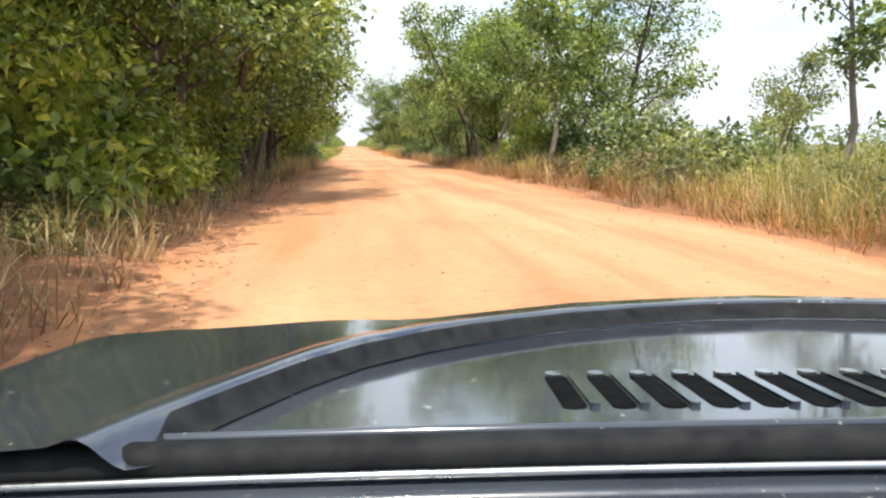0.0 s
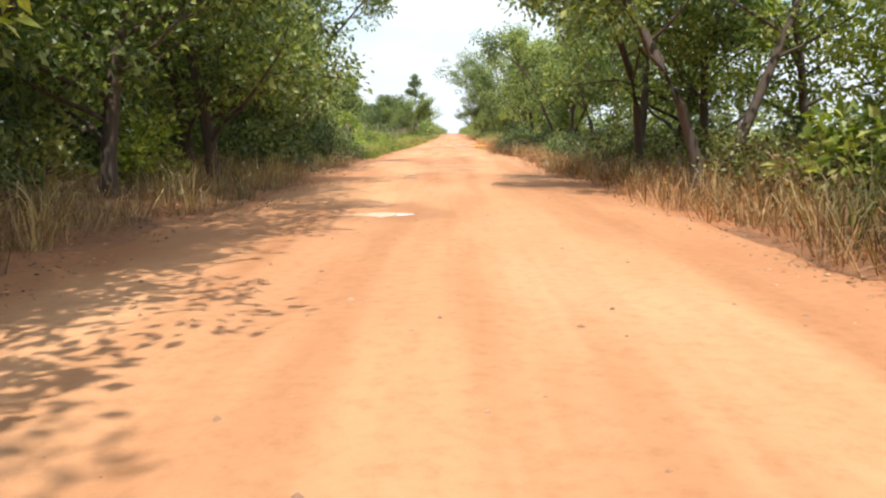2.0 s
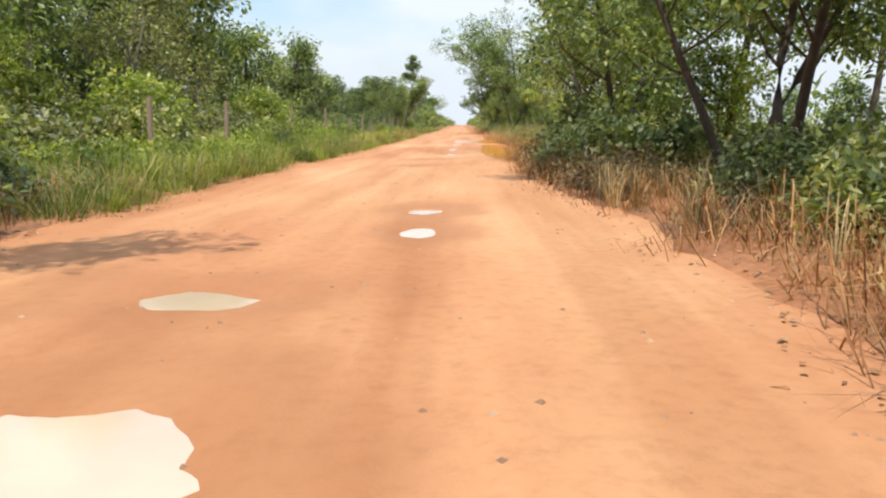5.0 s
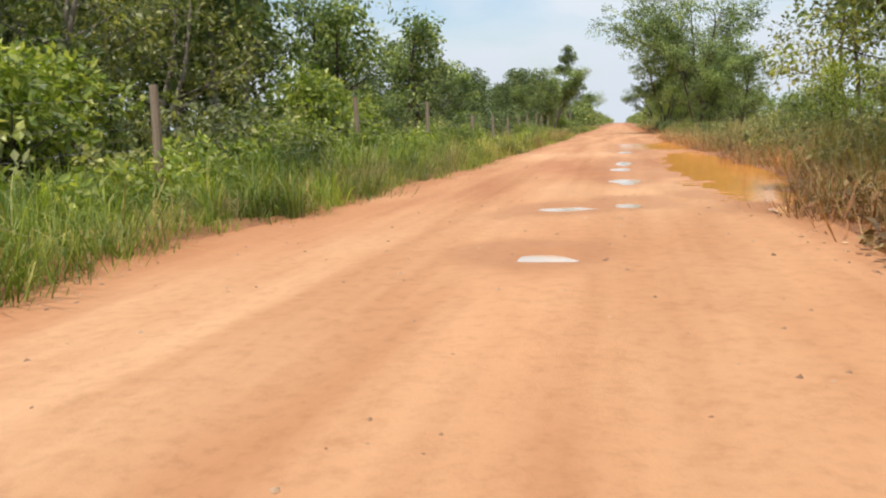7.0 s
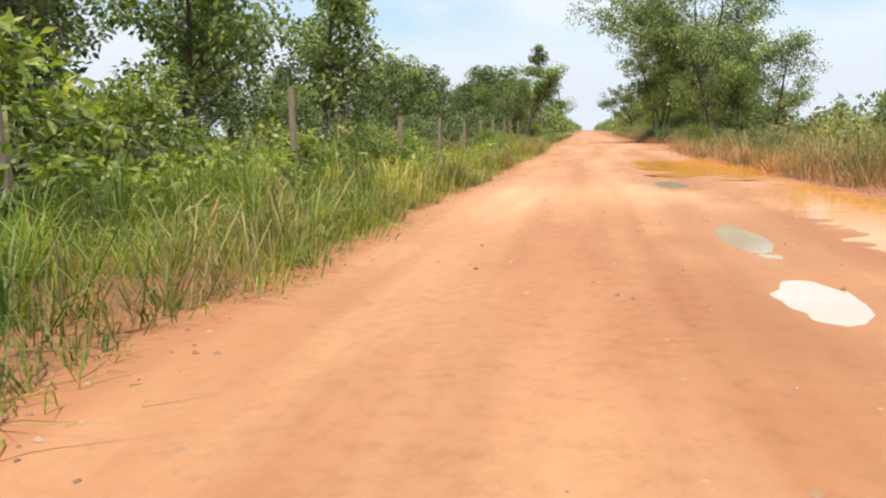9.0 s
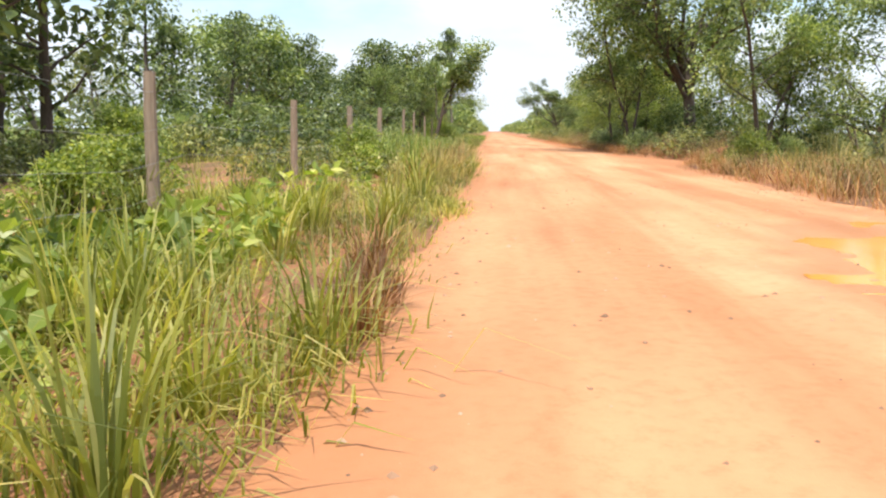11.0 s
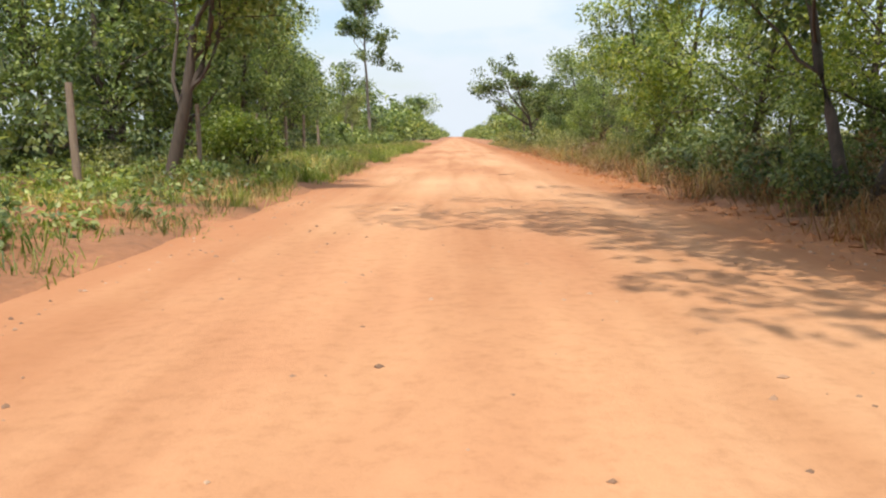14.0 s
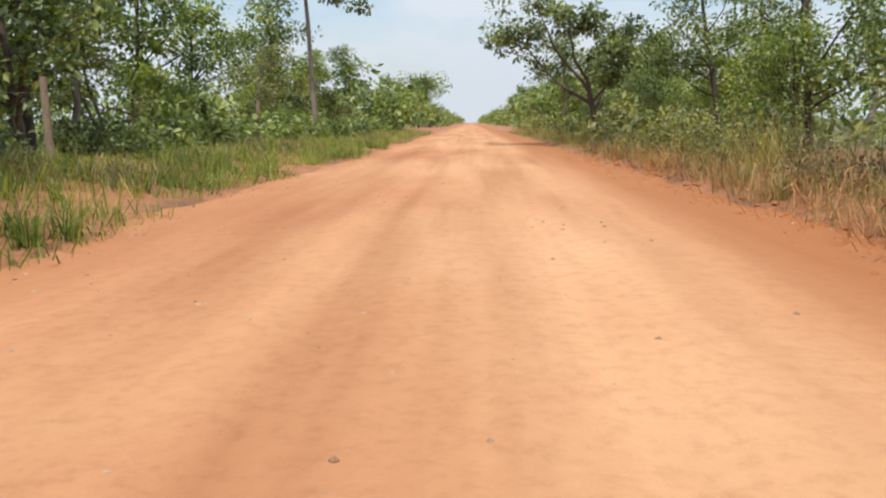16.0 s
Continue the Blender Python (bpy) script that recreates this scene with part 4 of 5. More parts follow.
thicket("undergrowth", 1, 62, -8.4, -6.0, 420, 2.9, M_LEAF_DARK, 0.2, "dark tangled undergrowth between the roadside trunks", 0.5)
thicket("undergrowth", 18, 80, 6.6, 9.4, 190, 1.3, M_LEAF_DARK, 0.18, "dark tangled undergrowth behind the tan grass", 0.45)
thicket("undergrowth", 14, 36, 4.7, 6.4, 130, 0.9, M_BRUSH, 0.11, "brown scrub on the bank below the trees", 0.35)
thicket("undergrowth", 16, 36, 6.2, 8.2, 130, 2.3, M_LEAF_DARK, 0.17, "dark bushes filling the gaps between the trunks", 0.5)
thicket("undergrowth", 192, 252, -10.2, -7.8, 150, 1.9, M_LEAF, 0.3, "green bushes along the far verge", 0.55, 44)
thicket("undergrowth", 194, 252, 5.4, 6.8, 150, 1.6, M_LEAF_OLIVE, 0.3, "olive bushes along the far road edge", 0.5, 44)
thicket("undergrowth", 44, 61, -6.4, -4.9, 130, 2.3, M_LEAF_DARK, 0.16, "dark leafy growth down to the road edge", 0.45)
thicket("undergrowth", 65, 76, 3.7, 5.6, 90, 1.7, M_LEAF_DARK, 0.16, "dark scrub crowding the road edge", 0.4)
thicket("undergrowth", 63, 76, 2.9, 4.4, 90, 0.75, M_BRUSH, 0.11, "brown scrub on the road edge", 0.3)
thicket("undergrowth", 136, 160, 5.2, 8.6, 110, 0.95, M_BRUSH, 0.1, "dry brown scrub below the big tree", 0.4)
thicket("undergrowth", 143, 158, 7.4, 12.0, 110, 3.0, M_LEAF_DARK, 0.2, "dark green bushes behind the big trunk", 0.6)
thicket("weeds", 62, 150, -8.6, -5.0, 260, 0.42, M_LEAF_BRIGHT, 0.14, "low broad-leaved weeds among the verge grass", 0.2, 26)
thicket("weeds", 66, 98, -7.8, -6.0, 300, 1.15, M_LEAF_BRIGHT, 0.15, "rank leafy weeds hiding the foot of the fence", 0.28, 34)
thicket("weeds", 76, 102, -8.6, -7.2, 160, 1.7, M_LEAF_OLIVE, 0.15, "olive brush growing up through the fence", 0.35, 40)
thicket("weeds", 137, 172, -8.6, -4.6, 330, 0.5, M_LEAF, 0.12, "low leafy green weeds among the verge grass", 0.2, 30)
thicket("weeds", 116, 136, -8.4, -4.4, 200, 0.9, M_LEAF_OLIVE, 0.1, "olive weeds among the tall verge grass", 0.25, 30)
thicket("undergrowth", 126, 164, -13.5, -8.6, 260, 2.6, M_LEAF_DARK, 0.2, "dark shaded undergrowth behind the fence", 0.5)
thicket("undergrowth", 82, 100, 4.6, 9.0, 120, 0.95, M_LEAF_OLIVE, 0.13, "low olive brush on the bank", 0.35, 50)
thicket("weeds", 94, 111, -7.4, -4.8, 220, 0.65, M_LEAF_BRIGHT, 0.16, "low broad-leaved weeds crowding the verge", 0.22, 28)


# ---- grass ----
def strip(r, n, y0, y1, e0, e1, side, power=1.0):
    """Random spots e0 to e1 metres outside the road's edge; side -1 or 1."""
    y = r.uniform(y0, y1, n)
    e = e0 + (e1 - e0) * r.uniform(0, 1, n) ** power
    e = e + 0.35 * vnoise(y / 1.7, 5.0, 72) * np.exp(-np.maximum(e, 0))
    x = edge_left(y) - e if side < 0 else edge_right(y) + e
    return np.column_stack([x, y])


# patches of bare red earth in the verge: x, y and half widths
BARE = [(-7.0, 117.4, 2.6, 2.4), (-6.2, 141.3, 1.5, 1.8), (-7.2, 150.2, 1.3, 1.0), (-6.8, 177.5, 2.2, 2.0), (-5.6, 99.6, 0.9, 1.1), (-6.2, 104.4, 1.0, 0.9), (-5.3, 133.4, 1.0, 2.0), (6.9, 132.4, 1.9, 1.6)]


def grown(P_):
    """Leaves out the spots that lie in a bare patch."""
    keep = np.ones(len(P_), bool)
    for bx, by, ba, bb in BARE:
        keep &= ((P_[:, 0] - bx) / ba) ** 2 + ((P_[:, 1] - by) / bb) ** 2 > 1 + 0.5 * vnoise(P_[:, 0] / 0.7, P_[:, 1] / 0.7, 77)
    return P_[keep]


gr = np.random.default_rng(44)
P = strip(gr, 2300, -8, 64, 0.3, 2.8, -1)
out = edge_left(P[:, 1]) - P[:, 0]
hh = (0.75 + 0.4 * vnoise(P[:, 0] / 1.2, P[:, 1] / 1.6, 64)) * np.clip(0.45 + 0.4 * out, 0.4, 1.1)
grass_field("dry_grass", gr, P, hh, 0.010, M_DRY, "dry straw-coloured grass under the roadside trees", 1.0, 10)
P = np.concatenate([strip(gr, 2700, -8, 78, 0.5, 4.0, 1), strip(gr, 2000, 76, 150, 0.35, 5.0, 1), strip(gr, 1400, 150, 250, 0.3, 2.4, 1)])
P = grown(P)
out = P[:, 0] - edge_right(P[:, 1])
hh = (0.9 + 0.6 * vnoise(P[:, 0] / 1.1, P[:, 1] / 1.5, 61)) * np.clip(0.4 + 0.45 * out, 0.4, 1.15) * np.where((P[:, 1] > 40) & (P[:, 1] < 64), 0.62, 1.0)
k = ((P[:, 1] > 14) & (P[:, 1] < 74)) | ((P[:, 1] > 134) & (P[:, 1] < 166))
grass_field("tan_grass", gr, P[~k], hh[~k], 0.010, M_GRASS_MIX, "tall tan and green grass on the bank beside the road", 0.95, 12, 0.2)
grass_field("brown_grass", gr, P[k], hh[k] * 0.85, 0.010, M_BRUSH, "dull brown grass and brush on the bank below the trees", 0.95, 12, 0.2)
P = np.concatenate([strip(gr, 3300, -8, 150, 0.1, 2.1, 1), strip(gr, 900, 100, 150, 0.3, 4.5, 1), strip(gr, 500, 150, 200, 0.1, 1.5, 1)])
P = grown(P)
grass_field("dry_grass", gr, P, 0.62, 0.011, M_RUST, "dry reddish straw along the road's edge", 1.0, 9, 0.15)
P = np.concatenate([strip(gr, 3400, 60, 100, -0.05, 4.4, -1), strip(gr, 1700, 98, 114, -0.05, 4.4, -1), strip(gr, 1250, 112, 136, 0.05, 4.4, -1), strip(gr, 1500, 60, 135, 4.0, 9.0, -1)])
clear = vnoise(P[:, 0] / 1.4, P[:, 1] / 1.9, 66)
P = P[(P[:, 1] < 98) | (clear > -0.66)]
P = grown(P)
hh = np.where((P[:, 1] > 121) & (P[:, 1] < 134), 0.85, np.where(P[:, 1] < 98, 1.0, np.where((P[:, 1] > 107) & (P[:, 1] < 120), 0.36, 0.72))) * (0.55 + 0.32 * vnoise(P[:, 0] / 1.3, P[:, 1] / 1.7, 62))
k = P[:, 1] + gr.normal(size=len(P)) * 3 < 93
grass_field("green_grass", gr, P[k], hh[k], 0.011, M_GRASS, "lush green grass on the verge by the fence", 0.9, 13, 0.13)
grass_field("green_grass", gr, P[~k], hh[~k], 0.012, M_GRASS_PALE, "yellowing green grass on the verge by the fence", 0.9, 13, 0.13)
P = np.concatenate([strip(gr, 3000, 118, 172, 0.05, 4.6, -1), strip(gr, 2400, 168, 206, 0.1, 5.0, -1), strip(gr, 1000, 206, 250, 0.1, 4.0, -1)])
clear = vnoise(P[:, 0] / 1.4, P[:, 1] / 1.9, 67)
P = P[clear > -0.65]
P = grown(P)
hh = (0.5 + 0.28 * vnoise(P[:, 0] / 1.3, P[:, 1] / 1.7, 63)) * np.where((P[:, 1] > 136) & (P[:, 1] < 160), 0.62, 1.0)
k = vnoise(P[:, 0] / 2.2, P[:, 1] / 2.6, 68) + gr.normal(size=len(P)) * 0.3 > 0.05
grass_field("verge_grass", gr, P[k], hh[k], 0.012, M_GRASS_MIX, "tan and brown grass between road and fence", 0.9, 12, 0.14)
grass_field("verge_grass", gr, P[~k], hh[~k], 0.012, M_GRASS, "green grass between road and fence", 0.9, 12, 0.14)
P = strip(gr, 1900, -8, 60, 3.0, 18.0, 1)
grass_field("field_grass", gr, P, 1.0, 0.016, M_GRASS_MIX, "rough field grass behind the roadside trees", 0.6, 9, 0.25)

P = np.concatenate([strip(gr, 420, 108, 131, 0.1, 2.6, -1), strip(gr, 160, 62, 100, 0.0, 0.9, -1)])
grass_field("tan_grass", gr, P, np.where((P[:, 1] > 107) & (P[:, 1] < 119), 0.34, 0.85), 0.011, M_GRASS_MIX, "tall tan and brown grass clumps in the green verge", 0.8, 15, 0.1)
def arching_clumps(name, r, spots, height, mat, label, blades=46, width=0.016):
    """Clumps of long blades that rise together and arch over, each blade a tapering strip of five segments."""
    K, S = len(spots), 5
    P_ = np.repeat(np.asarray(spots, float), blades, 0)
    N = len(P_)
    size_ = np.repeat(np.broadcast_to(np.asarray(height, float), (K,)) * r.uniform(0.75, 1.25, K), blades) * r.uniform(0.45, 1.1, N)
    a_ = r.uniform(0, math.tau, N)
    off = np.stack([np.cos(a_), np.sin(a_)], 1) * (r.uniform(0, 1, N) ** 0.7 * 0.16)[:, None]
    z_ = ground_z(P_[:, 0] + off[:, 0], P_[:, 1] + off[:, 1]) - 0.03
    a_ = a_ + r.normal(size=N) * 0.5
    arch = r.uniform(0.15, 1.15, N)
    d = np.stack([np.cos(a_), np.sin(a_), np.zeros(N)], 1)
    s_ = np.stack([-np.sin(a_), np.cos(a_), np.zeros(N)], 1)
    base = np.column_stack([P_ + off, z_])
    rings = []
    for k in range(S + 1):
        t = k / S
        c = base + d * (size_ * arch * (0.15 * t + 0.6 * t ** 2.2))[:, None] + np.array([0, 0, 1.0]) * (size_ * (1.05 * t - 0.5 * arch * t ** 3))[:, None]
        w = width * r.uniform(0.85, 1.15, N) * (1.0 - 0.92 * t ** 1.6)
        rings += [c - s_ * w[:, None] * 0.5, c + s_ * w[:, None] * 0.5]
    V_ = np.stack(rings, 1).reshape(-1, 3)
    i_ = np.arange(N)[:, None] * (2 * S + 2)
    F_ = np.concatenate([i_ + [2 * k, 2 * k + 1, 2 * k + 3, 2 * k + 2] for k in range(S)], 0)
    return tagged(new(name, fast_mesh(name, V_, F_, mat)), label, "grass", kind="stuff")


arching_clumps("tall_grass", gr, grown(strip(gr, 120, 118, 135, 0.9, 4.5, -1)), 1.15, M_GRASS, "tall arching green grass clumps by the fence", 46, 0.022)
arching_clumps("tall_grass", gr, grown(strip(gr, 70, 116, 136, 0.3, 3.5, -1)), 1.0, M_GRASS_MIX, "arching tan grass clumps mixed into the verge")
arching_clumps("tall_grass", gr, grown(strip(gr, 95, 117, 137, 0.2, 4.0, -1)), 0.8, M_RUST, "dry rust brown grass clumps in the verge")
arching_clumps("tall_grass", gr, strip(gr, 100, 64, 93, 0.1, 3.6, -1), 0.95, M_GRASS, "arching green grass clumps on the lush verge", 40, 0.02)
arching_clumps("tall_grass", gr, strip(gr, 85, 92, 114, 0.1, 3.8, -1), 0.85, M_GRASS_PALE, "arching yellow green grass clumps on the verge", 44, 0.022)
arching_clumps("tall_grass", gr, grown(strip(gr, 100, 152, 205, 0.3, 4.2, -1)), 0.6, M_GRASS, "arching green grass clumps along the fence")
arching_clumps("tall_grass", gr, strip(gr, 60, -2, 32, 0.5, 3.0, 1), 1.15, M_GRASS_MIX, "tall arching tan grass clumps on the bank")
arching_clumps("tall_grass", gr, strip(gr, 60, 40, 80, 0.5, 3.0, 1), 0.8, M_BRUSH, "tall arching tan grass clumps on the bank")
arching_clumps("tall_grass", gr, grown(strip(gr, 130, 84, 205, 0.4, 3.2, 1)), 0.9, M_GRASS_MIX, "arching tan grass clumps along the verge")
arching_clumps("dry_clump", gr, strip(gr, 46, 2, 60, 0.3, 1.2, -1), 0.85, M_STRAW, "bleached dry grass clumps below the trees", 30)
arching_clumps("dry_clump", gr, strip(gr, 60, 4, 78, 0.3, 1.6, 1), 0.8, M_STRAW, "bleached dry grass clumps on the bank", 26)
arching_clumps("dry_clump", gr, [(-3.55, 106.3), (-3.7, 106.8), (-3.6, 105.6)], 0.7, M_RUST, "brown withered grass clump at the road edge", 90)
# bleached dry stalks that stand out of the verge
P = np.concatenate([strip(gr, 90, -4, 62, 0.6, 2.2, -1), strip(gr, 80, 22, 78, 0.5, 1.8, 1)])
grass_field("dry_stalks", gr, P, 0.85, 0.014, M_STRAW, "bleached dry stalks and leaves bent over the verge", 0.8, 8, 0.16)

# fallen leaves along the wooded edge
P = np.concatenate([strip(gr, 9000, -8, 62, -0.5, 2.4, -1), strip(gr, 4500, 14, 74, -0.2, 1.8, 1)])
L3 = np.column_stack([P, np.maximum(ground_z(P[:, 0], P[:, 1]), road_z(P[:, 0], P[:, 1])) + 0.015])
V, F = leaf_cloud(gr, L3, 0.012, 1, 0.055, 0.0, 0.4)
V[:, 2] = np.repeat(L3[:, 2], 4) + (V[:, 2] - np.repeat(L3[:, 2], 4)) * 0.35
tagged(new("leaf_litter", fast_mesh("leaf_litter", V, F, M_LITTER)), "brown fallen leaves along the shaded road edge", "leaf litter", kind="stuff")


# ---- stones ----
def pebbles(r, xy, size):
    """Small uneven stones half sunk in the dirt."""
    base = np.array([[1, 0, 0], [-1, 0, 0], [0, 1, 0], [0, -1, 0], [0, 0, 1], [0, 0, -1]], float)
    fc = np.array([[0, 2, 4], [2, 1, 4], [1, 3, 4], [3, 0, 4], [2, 0, 5], [1, 2, 5], [3, 1, 5], [0, 3, 5]])
    n_ = len(xy)
    s = size * r.uniform(0.4, 1.6, n_) ** 1.6
    z = np.maximum(ground_z(xy[:, 0], xy[:, 1]), road_z(xy[:, 0], xy[:, 1]))
    V_ = base[None] * r.uniform(0.55, 1.2, (n_, 6, 1)) * s[:, None, None] * np.array([1, 1, 0.6])
    V_ = V_ + np.column_stack([xy, z])[:, None]
    return V_.reshape(-1, 3), (fc[None] + (np.arange(n_) * 6)[:, None, None]).reshape(-1, 3)


yy = gr.uniform(-5, 200, 9000)
el_, er_ = edge_left(yy), edge_right(yy)
u = gr.uniform(0, 1, 9000)
u = np.where(gr.uniform(size=9000) < 0.5, np.where(u < 0.5, 0.16 * u, 1 - 0.16 * (1 - u)), u)
V, F = pebbles(gr, np.column_stack([el_ + (er_ - el_) * u, yy]), 0.015)
tagged(new("gravel", fast_mesh("gravel", V, F, M_STONE)), "loose pebbles and clods scattered on the road", "gravel", kind="stuff")

yy = gr.uniform(146, 196, 900)
V, F = pebbles(gr, np.column_stack([edge_right(yy) + gr.normal(size=900) * 0.35 - 0.1, yy]), 0.05)
tagged(new("dirt_clods", fast_mesh("dirt_clods", V, F, M_ROAD)), "crumbled laterite clods along the road edge", "dirt", kind="stuff")


def lump(name, seed, size, mat, label, category, detail=3):
    """An uneven boulder or heap."""
    bm = bmesh.new()
    bmesh.ops.create_icosphere(bm, subdivisions=detail, radius=1)
    for v in bm.verts:
        k = 1 + 0.28 * noise.noise(v.co * 1.3 + Vector((seed, 0, 0))) + 0.12 * noise.noise(v.co * 3.7 + Vector((0, seed, 0)))
        v.co = Vector((v.co.x * size[0], v.co.y * size[1], v.co.z * size[2])) * k
    me = bpy.data.meshes.new(name)
    bm.to_mesh(me)
    bm.free()
    me.materials.append(mat)
    return tagged(new(name, me), label, category)


lump("rock", 3, (0.1, 0.07, 0.075), M_ROCK, "pale rock lying at the road edge", "rock").matrix_basis = at(3.3, 48.75, 20, 1.35, -0.05)
lump("rock", 5, (0.07, 0.06, 0.045), M_ROCK, "small pale rock at the grassy road edge", "rock").matrix_basis = at(-3.75, 133.7, 60, 1.0, -0.04)
lump("soil_mound", 8, (1.5, 1.0, 0.6), M_CLAY, "heap of red soil beside the lay-by", "mound").matrix_basis = at(7.0, 132.6, 15, 1.0, 0.05)
lump("soil_mound", 9, (1.1, 1.3, 0.45), M_CLAY, "heap of red soil beside the lay-by", "mound").matrix_basis = at(7.6, 135.4, 70, 1.0, 0.05)
for sx, sy, turn, ln in ((1.0, 164.0, 80, 0.5), (2.9, 156.0, 75, 0.9), (-3.3, 57.0, 30, 0.7)):
    a = radians(turn)
    pts = [(sx + math.sin(a) * ln * t, sy + math.cos(a) * ln * t, float(road_z(np.array(sx), np.array(sy))) + 0.008 + 0.006 * math.sin(5 * t)) for t in (-0.5, -0.2, 0.1, 0.5)]
    tagged(new("stick", fast_mesh("stick", *tube(pts, [0.009, 0.008, 0.007, 0.004], 6), M_BARK, True)), "fallen dry stick lying on the dirt road", "stick")


# ---- fence ----
def fence_x(y):
    return float(np.interp(y, [60, 80, 88, 104, 125, 148, 168, 180, 190, 260], [-7.4, -7.2, -7.0, -6.5, -6.5, -7.4, -7.5, -8.2, -8.8, -9.4]))


fence = tagged(new("fence"), "wire fence on weathered wooden posts along the verge", "fence")
post_y = [71.4, 77.9, 87.9, 95.4, 103.3, 109.4, 115.4, 121.3, 127.0, 137.6, 145.3, 154.4, 161.2, 167.2, 173.4, 179.0, 185.2, 202.0, 208.5]
for y in post_y:
    x, h = fence_x(y), 1.82 + rng.uniform(-0.14, 0.14)
    z0 = float(ground_z(np.array(x), np.array(y)))
    lx, ly = rng.normal(size=2) * 0.012
    pts = np.array([(x + lx * k + 0.004 * rng.normal(), y + ly * k, z0 - 0.2 + (h + 0.2) * k / 4) for k in range(5)])
    V, F = tube(pts, np.array([0.085, 0.08, 0.075, 0.072, 0.066]) * rng.uniform(0.85, 1.15), 9)
    V, F = V.tolist(), [tuple(q) for q in F.tolist()]
    F.append(tuple(range(len(V) - 9, len(V))))
    me = bpy.data.meshes.new("post")
    me.from_pydata(V, [], F)
    me.materials.append(M_POST)
    child("post", me, fence)
for hz in (0.45, 0.8, 1.15, 1.55):
    pts = []
    for y in np.arange(post_y[0], post_y[-1] + 0.1, 1.55):
        x = fence_x(y)
        pts.append((x + 0.09, y, float(ground_z(np.array(x), np.array(y))) + hz - 0.02 * math.sin(y * 0.51) ** 2))
    child("wire", fast_mesh("wire", *tube(pts, np.full(len(pts), 0.0024), 4), M_WIRE), fence)


# ---- the car: dark bonnet with louvres, standing at the start of the road ----
CAR = pose(-1.79, 0.0, 0.05, 0, 0, -6.92)
CX = 0.5  # the car's middle, right of the eye


HALF = 1.0


def front_edge(u):
    """How far ahead of the eye the bonnet and the wing tips end, u metres from the car's middle."""
    return np.interp(u, [0.0, 0.116, 0.309, 0.404, 0.52, 0.56, 0.7, 0.78, 0.86, 0.92, 0.96, 1.0], [1.25, 1.225, 1.166, 1.1, 1.02, 1.01, 1.03, 1.04, 1.04, 1.01, 0.97, 0.86])


def rim_line(u):
    """Where the sunken middle panel meets the raised rim."""
    return np.interp(u, [0.0, 0.12, 0.228, 0.33, 0.417, 0.47, 0.516, 0.58, 0.625, 0.666, 0.705, 0.75, 0.9], [1.09, 1.072, 1.036, 0.99, 0.93, 0.89, 0.847, 0.765, 0.68, 0.58, 0.48, 0.34, 0.1])


def rim_slant(u):
    """The rim line's slope, as the length of its run for each metre across."""
    return np.sqrt(1 + ((rim_line(np.abs(u) + 0.012) - rim_line(np.abs(u) - 0.012)) / 0.024) ** 2)


def surface(x, d):
    """Height of the bonnet's skin, d metres ahead of the eye: a sunken middle panel inside a raised rim."""
    u = np.abs(x - CX)
    out = (d - rim_line(u)) / rim_slant(u)
    rim = 0.022 * sstep(-0.004, 0.022, out) + 0.004 * np.exp(-((out - 0.03) / 0.014) ** 2)
    away = front_edge(u) - d
    nose = 0.035 * sstep(0.06, 0.0, away) ** 2
    flank = 0.02 * sstep(0.92, 1.0, u) ** 2 + 0.012 * sstep(0.6, 0.84, u)
    return 1.15 - (0.156 + 0.088 * d + 0.012 * u ** 2) + rim - nose - flank


car = tagged(new("car"), "dark glossy car with a louvred dusty bonnet on the dirt road", "car")
car.matrix_basis = CAR
U = np.linspace(-1, 1, 301)
W = np.linspace(0, 1, 220)[:, None]
X = np.repeat(CX + U[None] * HALF, len(W), 0)
Y0 = 0.503 - 0.04 * sstep(0.6, 0.74, np.abs(X - CX))
Y = Y0 + W * (front_edge(np.abs(X - CX)) - Y0)
V = np.stack([X, Y, surface(X, Y)], -1).reshape(-1, 3)
i = np.arange(len(W) - 1)[:, None] * len(U) + np.arange(len(U) - 1)[None]
F = np.stack([i, i + 1, i + 1 + len(U), i + len(U)], -1).reshape(-1, 4)
bonnet = child("bonnet", fast_mesh("bonnet", V, F, M_PAINT, True), car, "glossy dark bonnet with dust specks")
# the rim's inner wall, its shade put in as a dull black strip
us = np.linspace(-0.7, 0.7, 240)
X = np.repeat((CX + us)[None], 9, 0)
Y = rim_line(np.abs(us))[None] + np.linspace(-0.006, 0.015, 9)[:, None] * rim_slant(us)[None]
V = np.stack([X, Y - 0.0008, surface(X, Y) + 0.002], -1).reshape(-1, 3)
i = np.arange(8)[:, None] * 240 + np.arange(239)[None]
child("rim_wall", fast_mesh("rim_wall", V, np.stack([i, i + 1, i + 241, i + 240], -1).reshape(-1, 4), M_BLACK, True), bonnet, "inner wall of the raised rim, its shade coloured black")


def capsule(bm, x0, y0, y1, w, zf, lift, thick):
    """A flat rounded bar lying on the bonnet."""
    ring = []
    for k in range(18):
        t = k * math.tau / 18
        ring.append((x0 + w * math.cos(t), (y1 if math.sin(t) >= 0 else y0) + w * math.sin(t)))
    lo = [bm.verts.new((x, y, float(zf(np.array(x), np.array(y))) + lift)) for x, y in ring]
    hi = [bm.verts.new((x, y, float(zf(np.array(x), np.array(y))) + lift + thick)) for x, y in ring]
    bm.faces.new(hi)
    for k in range(18):
        bm.faces.new((lo[k], lo[(k + 1) % 18], hi[(k + 1) % 18], hi[k]))


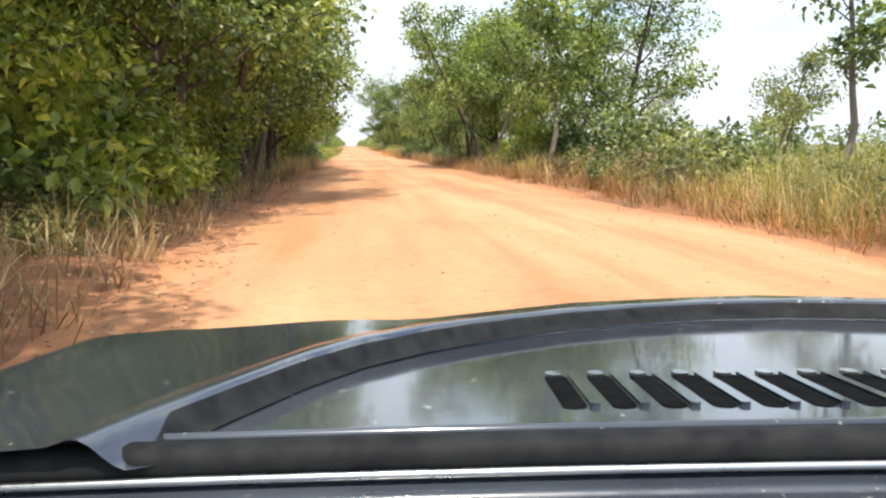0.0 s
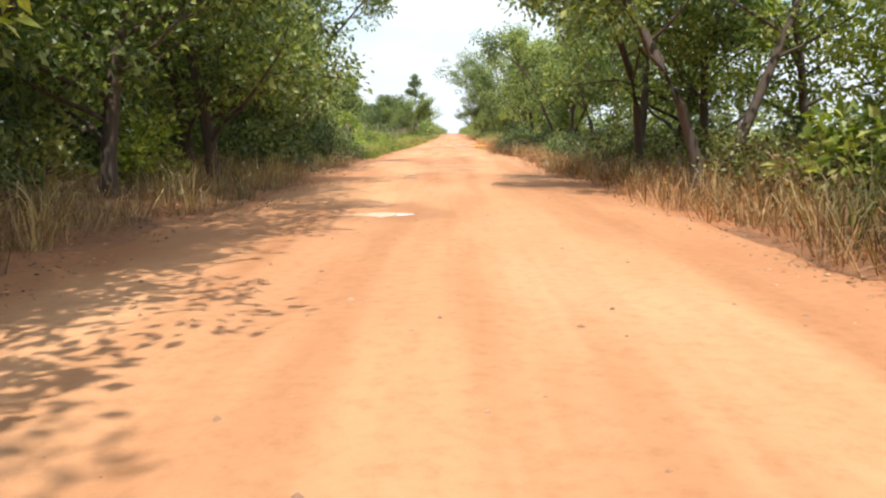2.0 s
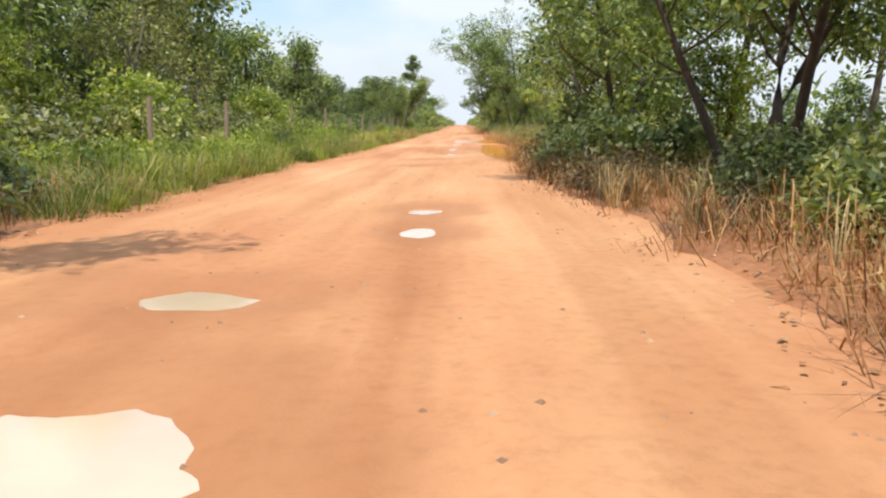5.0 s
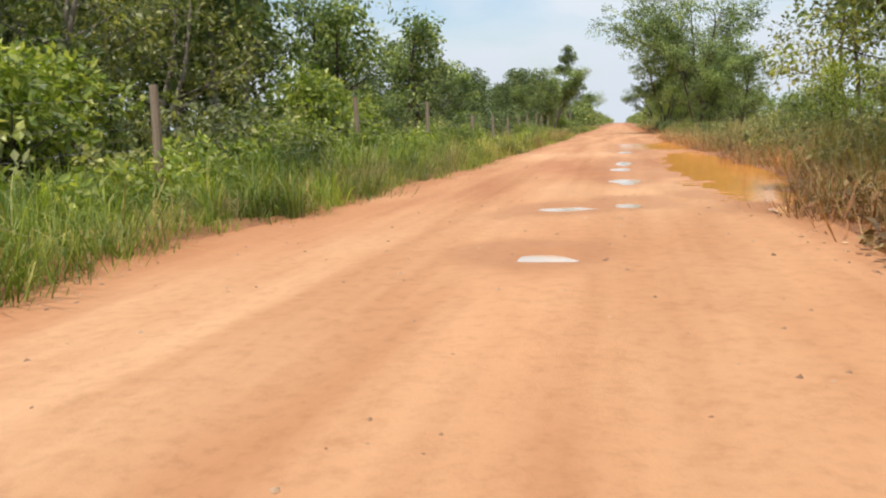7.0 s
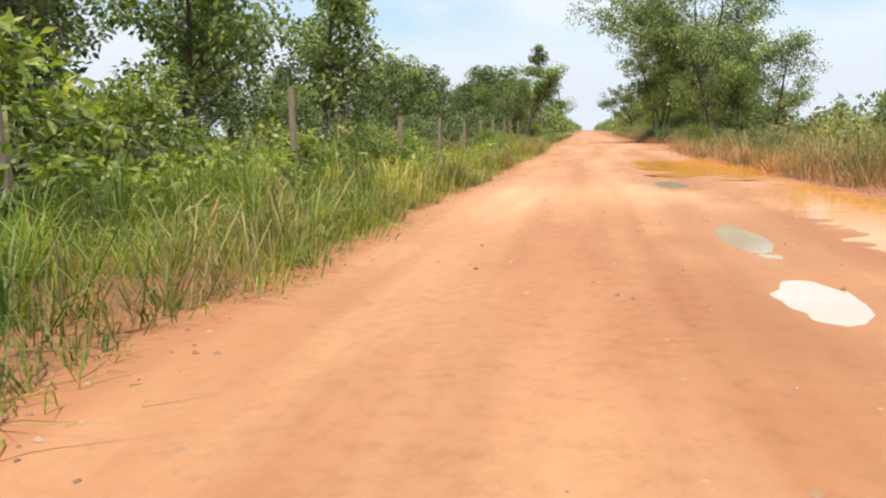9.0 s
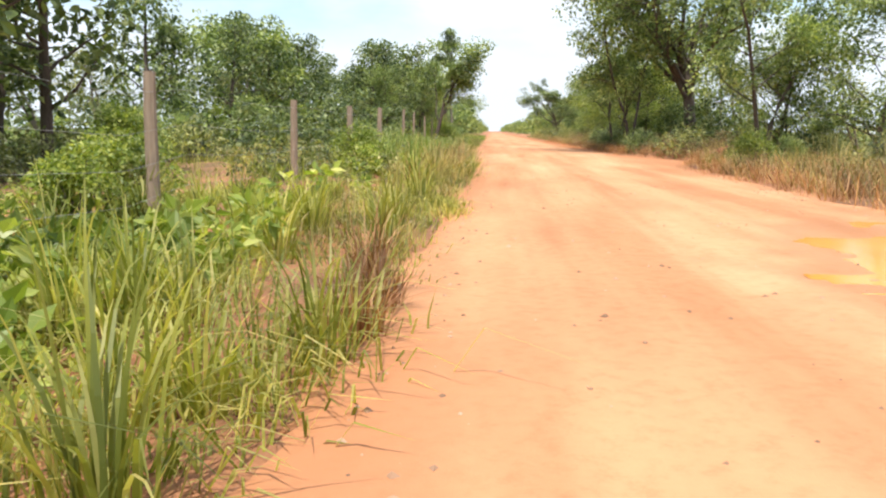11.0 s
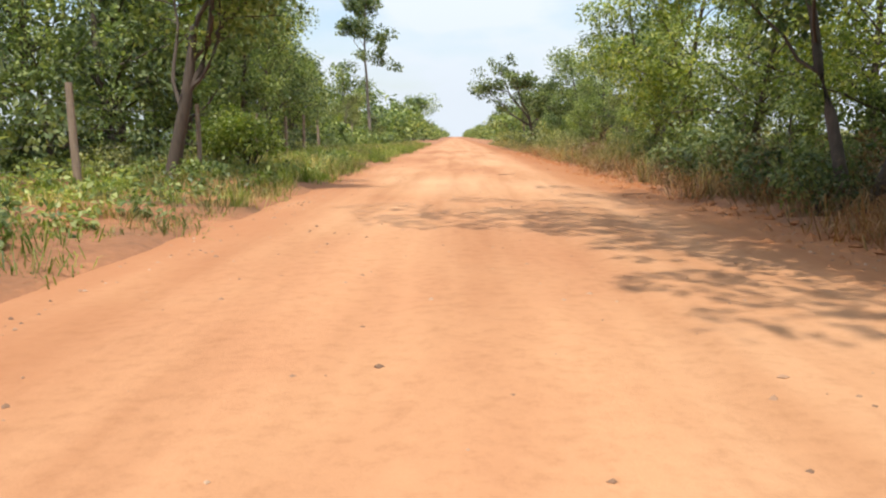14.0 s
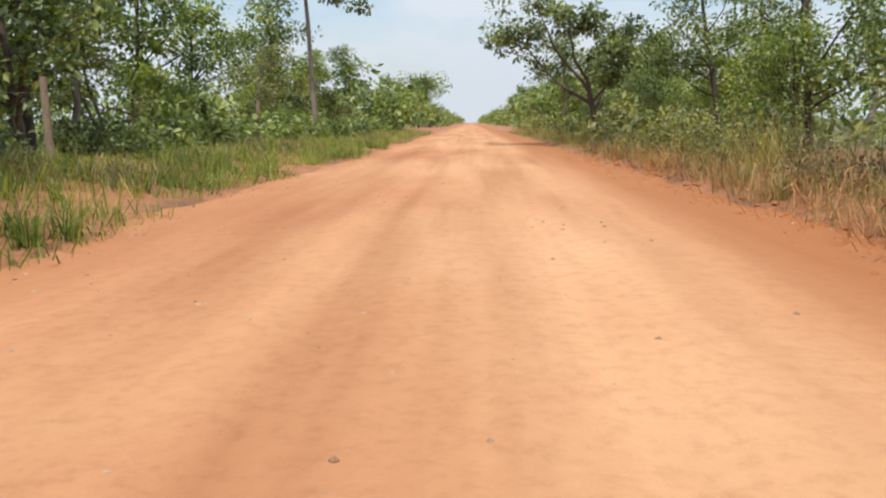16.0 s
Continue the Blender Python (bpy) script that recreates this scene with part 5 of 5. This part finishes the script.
# louvres have no openings: each slot's shade is a flat near-black bar
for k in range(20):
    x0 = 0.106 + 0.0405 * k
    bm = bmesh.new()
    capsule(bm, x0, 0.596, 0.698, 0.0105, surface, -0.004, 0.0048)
    part("louvre", bm, M_SLOT, bonnet, "flat bar coloured black as a louvre slot's shade")
    bm = bmesh.new()
    capsule(bm, x0 + 0.0165, 0.594, 0.706, 0.0045, surface, -0.003, 0.0065)
    part("louvre_lip", bm, M_PAINT, bonnet)
    # bright metal stud added for the glint at the louvre's far end
    bm = bmesh.new()
    capsule(bm, x0 - 0.001, 0.706, 0.71, 0.0075, surface, -0.004, 0.0075)
    part("louvre_end", bm, M_METAL, bonnet, "metal stud added as the sun glint on a louvre")


def box_part(name, x0, x1, y0, y1, z0, z1, mat, bevel=0.03, label="", parent=None):
    bm = bmesh.new()
    bmesh.ops.create_cube(bm, size=1)
    for v in bm.verts:
        v.co = ((x0 + x1) / 2 + v.co.x * (x1 - x0), (y0 + y1) / 2 + v.co.y * (y1 - y0), (z0 + z1) / 2 + v.co.z * (z1 - z0))
    bmesh.ops.bevel(bm, geom=bm.edges[:], offset=bevel, segments=3, affect="EDGES")
    return part(name, bm, mat, parent or car, label)


# cowl: a rolled rear lip of the bonnet, a rubber seal, then a glossy shelf below the windscreen
def panel(x, d):
    """Height of the middle panel carried on sideways, without the rim."""
    return 1.15 - (0.156 + 0.088 * d + 0.012 * (x - CX) ** 2)


REAR = HALF + 0.03
# the cowl's metal strip is added to draw a highlight along its edge
for name, d0, r_, drop, mat, label in (("bonnet_lip", 0.53, 0.0045, 0.001, M_PAINT, "thin glossy rear edge of the bonnet"), ("cowl_seal", 0.502, 0.014, 0.006, M_BLACK, "black rubber cowl seal"),
                                        ("cowl_edge", 0.484, 0.003, 0.012, M_METAL, "thin metal strip added as the cowl edge's highlight")):
    xs = np.linspace(CX - REAR, CX + REAR, 120)
    pts = np.stack([xs, d0 - 0.03 * ((xs - CX) / REAR) ** 2, panel(xs, 0.49) - drop], 1)
    child(name, fast_mesh(name, *tube(pts, r_ * np.clip((REAR - np.abs(xs - CX)) / 0.04, 0.08, 1), 10), mat, True), car, label)
X, Y = np.meshgrid(np.linspace(CX - REAR, CX + REAR, 120), np.linspace(0.16, 0.522, 19))
V = np.stack([X, Y - 0.03 * ((X - CX) / REAR) ** 2, panel(X, 0.49) - 0.004 - 0.016 * sstep(0.522, 0.485, Y) - 0.04 * np.maximum(0.45 - Y, 0)], -1).reshape(-1, 3)
i = np.arange(18)[:, None] * 120 + np.arange(119)[None]
child("windscreen_shelf", fast_mesh("windscreen_shelf", V, np.stack([i, i + 1, i + 121, i + 120], -1).reshape(-1, 4), M_PAINT, True), car, "dark glossy shelf under the windscreen")
for sx in (-1, 1):
    box_part("side_panel", CX + sx * 0.95 - 0.045, CX + sx * 0.95 + 0.045, -2.6, 0.5, 0.22, 0.74, M_PAINT, 0.035)
    box_part("front_wing", CX + sx * 0.93 - 0.045, CX + sx * 0.93 + 0.045, 0.5, 0.86, 0.25, 0.78, M_PAINT, 0.035)
    box_part("headlight", CX + sx * 0.6 - 0.13, CX + sx * 0.6 + 0.13, 0.9, 0.97, 0.62, 0.78, M_LAMP, 0.02, "clear glass headlight")
box_part("tail_panel", CX - 0.95, CX + 0.95, -2.66, -2.56, 0.3, 0.76, M_PAINT, 0.03)
box_part("floor_pan", CX - 0.91, CX + 0.91, -2.55, 1.0, 0.24, 0.29, M_PLASTIC, 0.01)
box_part("grille", CX - 0.45, CX + 0.45, 1.0, 1.06, 0.5, 0.78, M_PLASTIC, 0.015, "black front grille")
box_part("bumper", CX - 0.97, CX + 0.97, 1.02, 1.16, 0.34, 0.5, M_PLASTIC, 0.04, "black plastic front bumper")


def wheel(x, y):
    hub = bmesh.new()
    bmesh.ops.create_cone(hub, cap_ends=True, segments=24, radius1=0.19, radius2=0.17, depth=0.15, matrix=Matrix.Rotation(math.pi / 2, 4, "Y"))
    me = bpy.data.meshes.new("rim")
    hub.to_mesh(me)
    hub.free()
    me.materials.append(M_METAL)
    rim = child("wheel", me, car, "steel wheel with a dusty rim")
    rim.location = (x, y, 0.29)
    th = np.linspace(0, math.tau, 33)
    prof = [(-0.09, 0.19), (-0.1, 0.25), (-0.08, 0.30), (0.08, 0.30), (0.1, 0.25), (0.09, 0.19)]
    V_ = np.array([[(px, pr * math.cos(t), pr * math.sin(t)) for px, pr in prof] for t in th[:-1]]).reshape(-1, 3)
    F_ = [[a_ * 6 + b_, a_ * 6 + (b_ + 1) % 6, (a_ + 1) % 32 * 6 + (b_ + 1) % 6, (a_ + 1) % 32 * 6 + b_] for a_ in range(32) for b_ in range(6)]
    child("tyre", fast_mesh("tyre", V_, F_, M_PLASTIC, True), rim, "black rubber tyre")


for wx in (CX - 0.81, CX + 0.81):
    for wy in (0.5, -1.9):
        wheel(wx, wy)
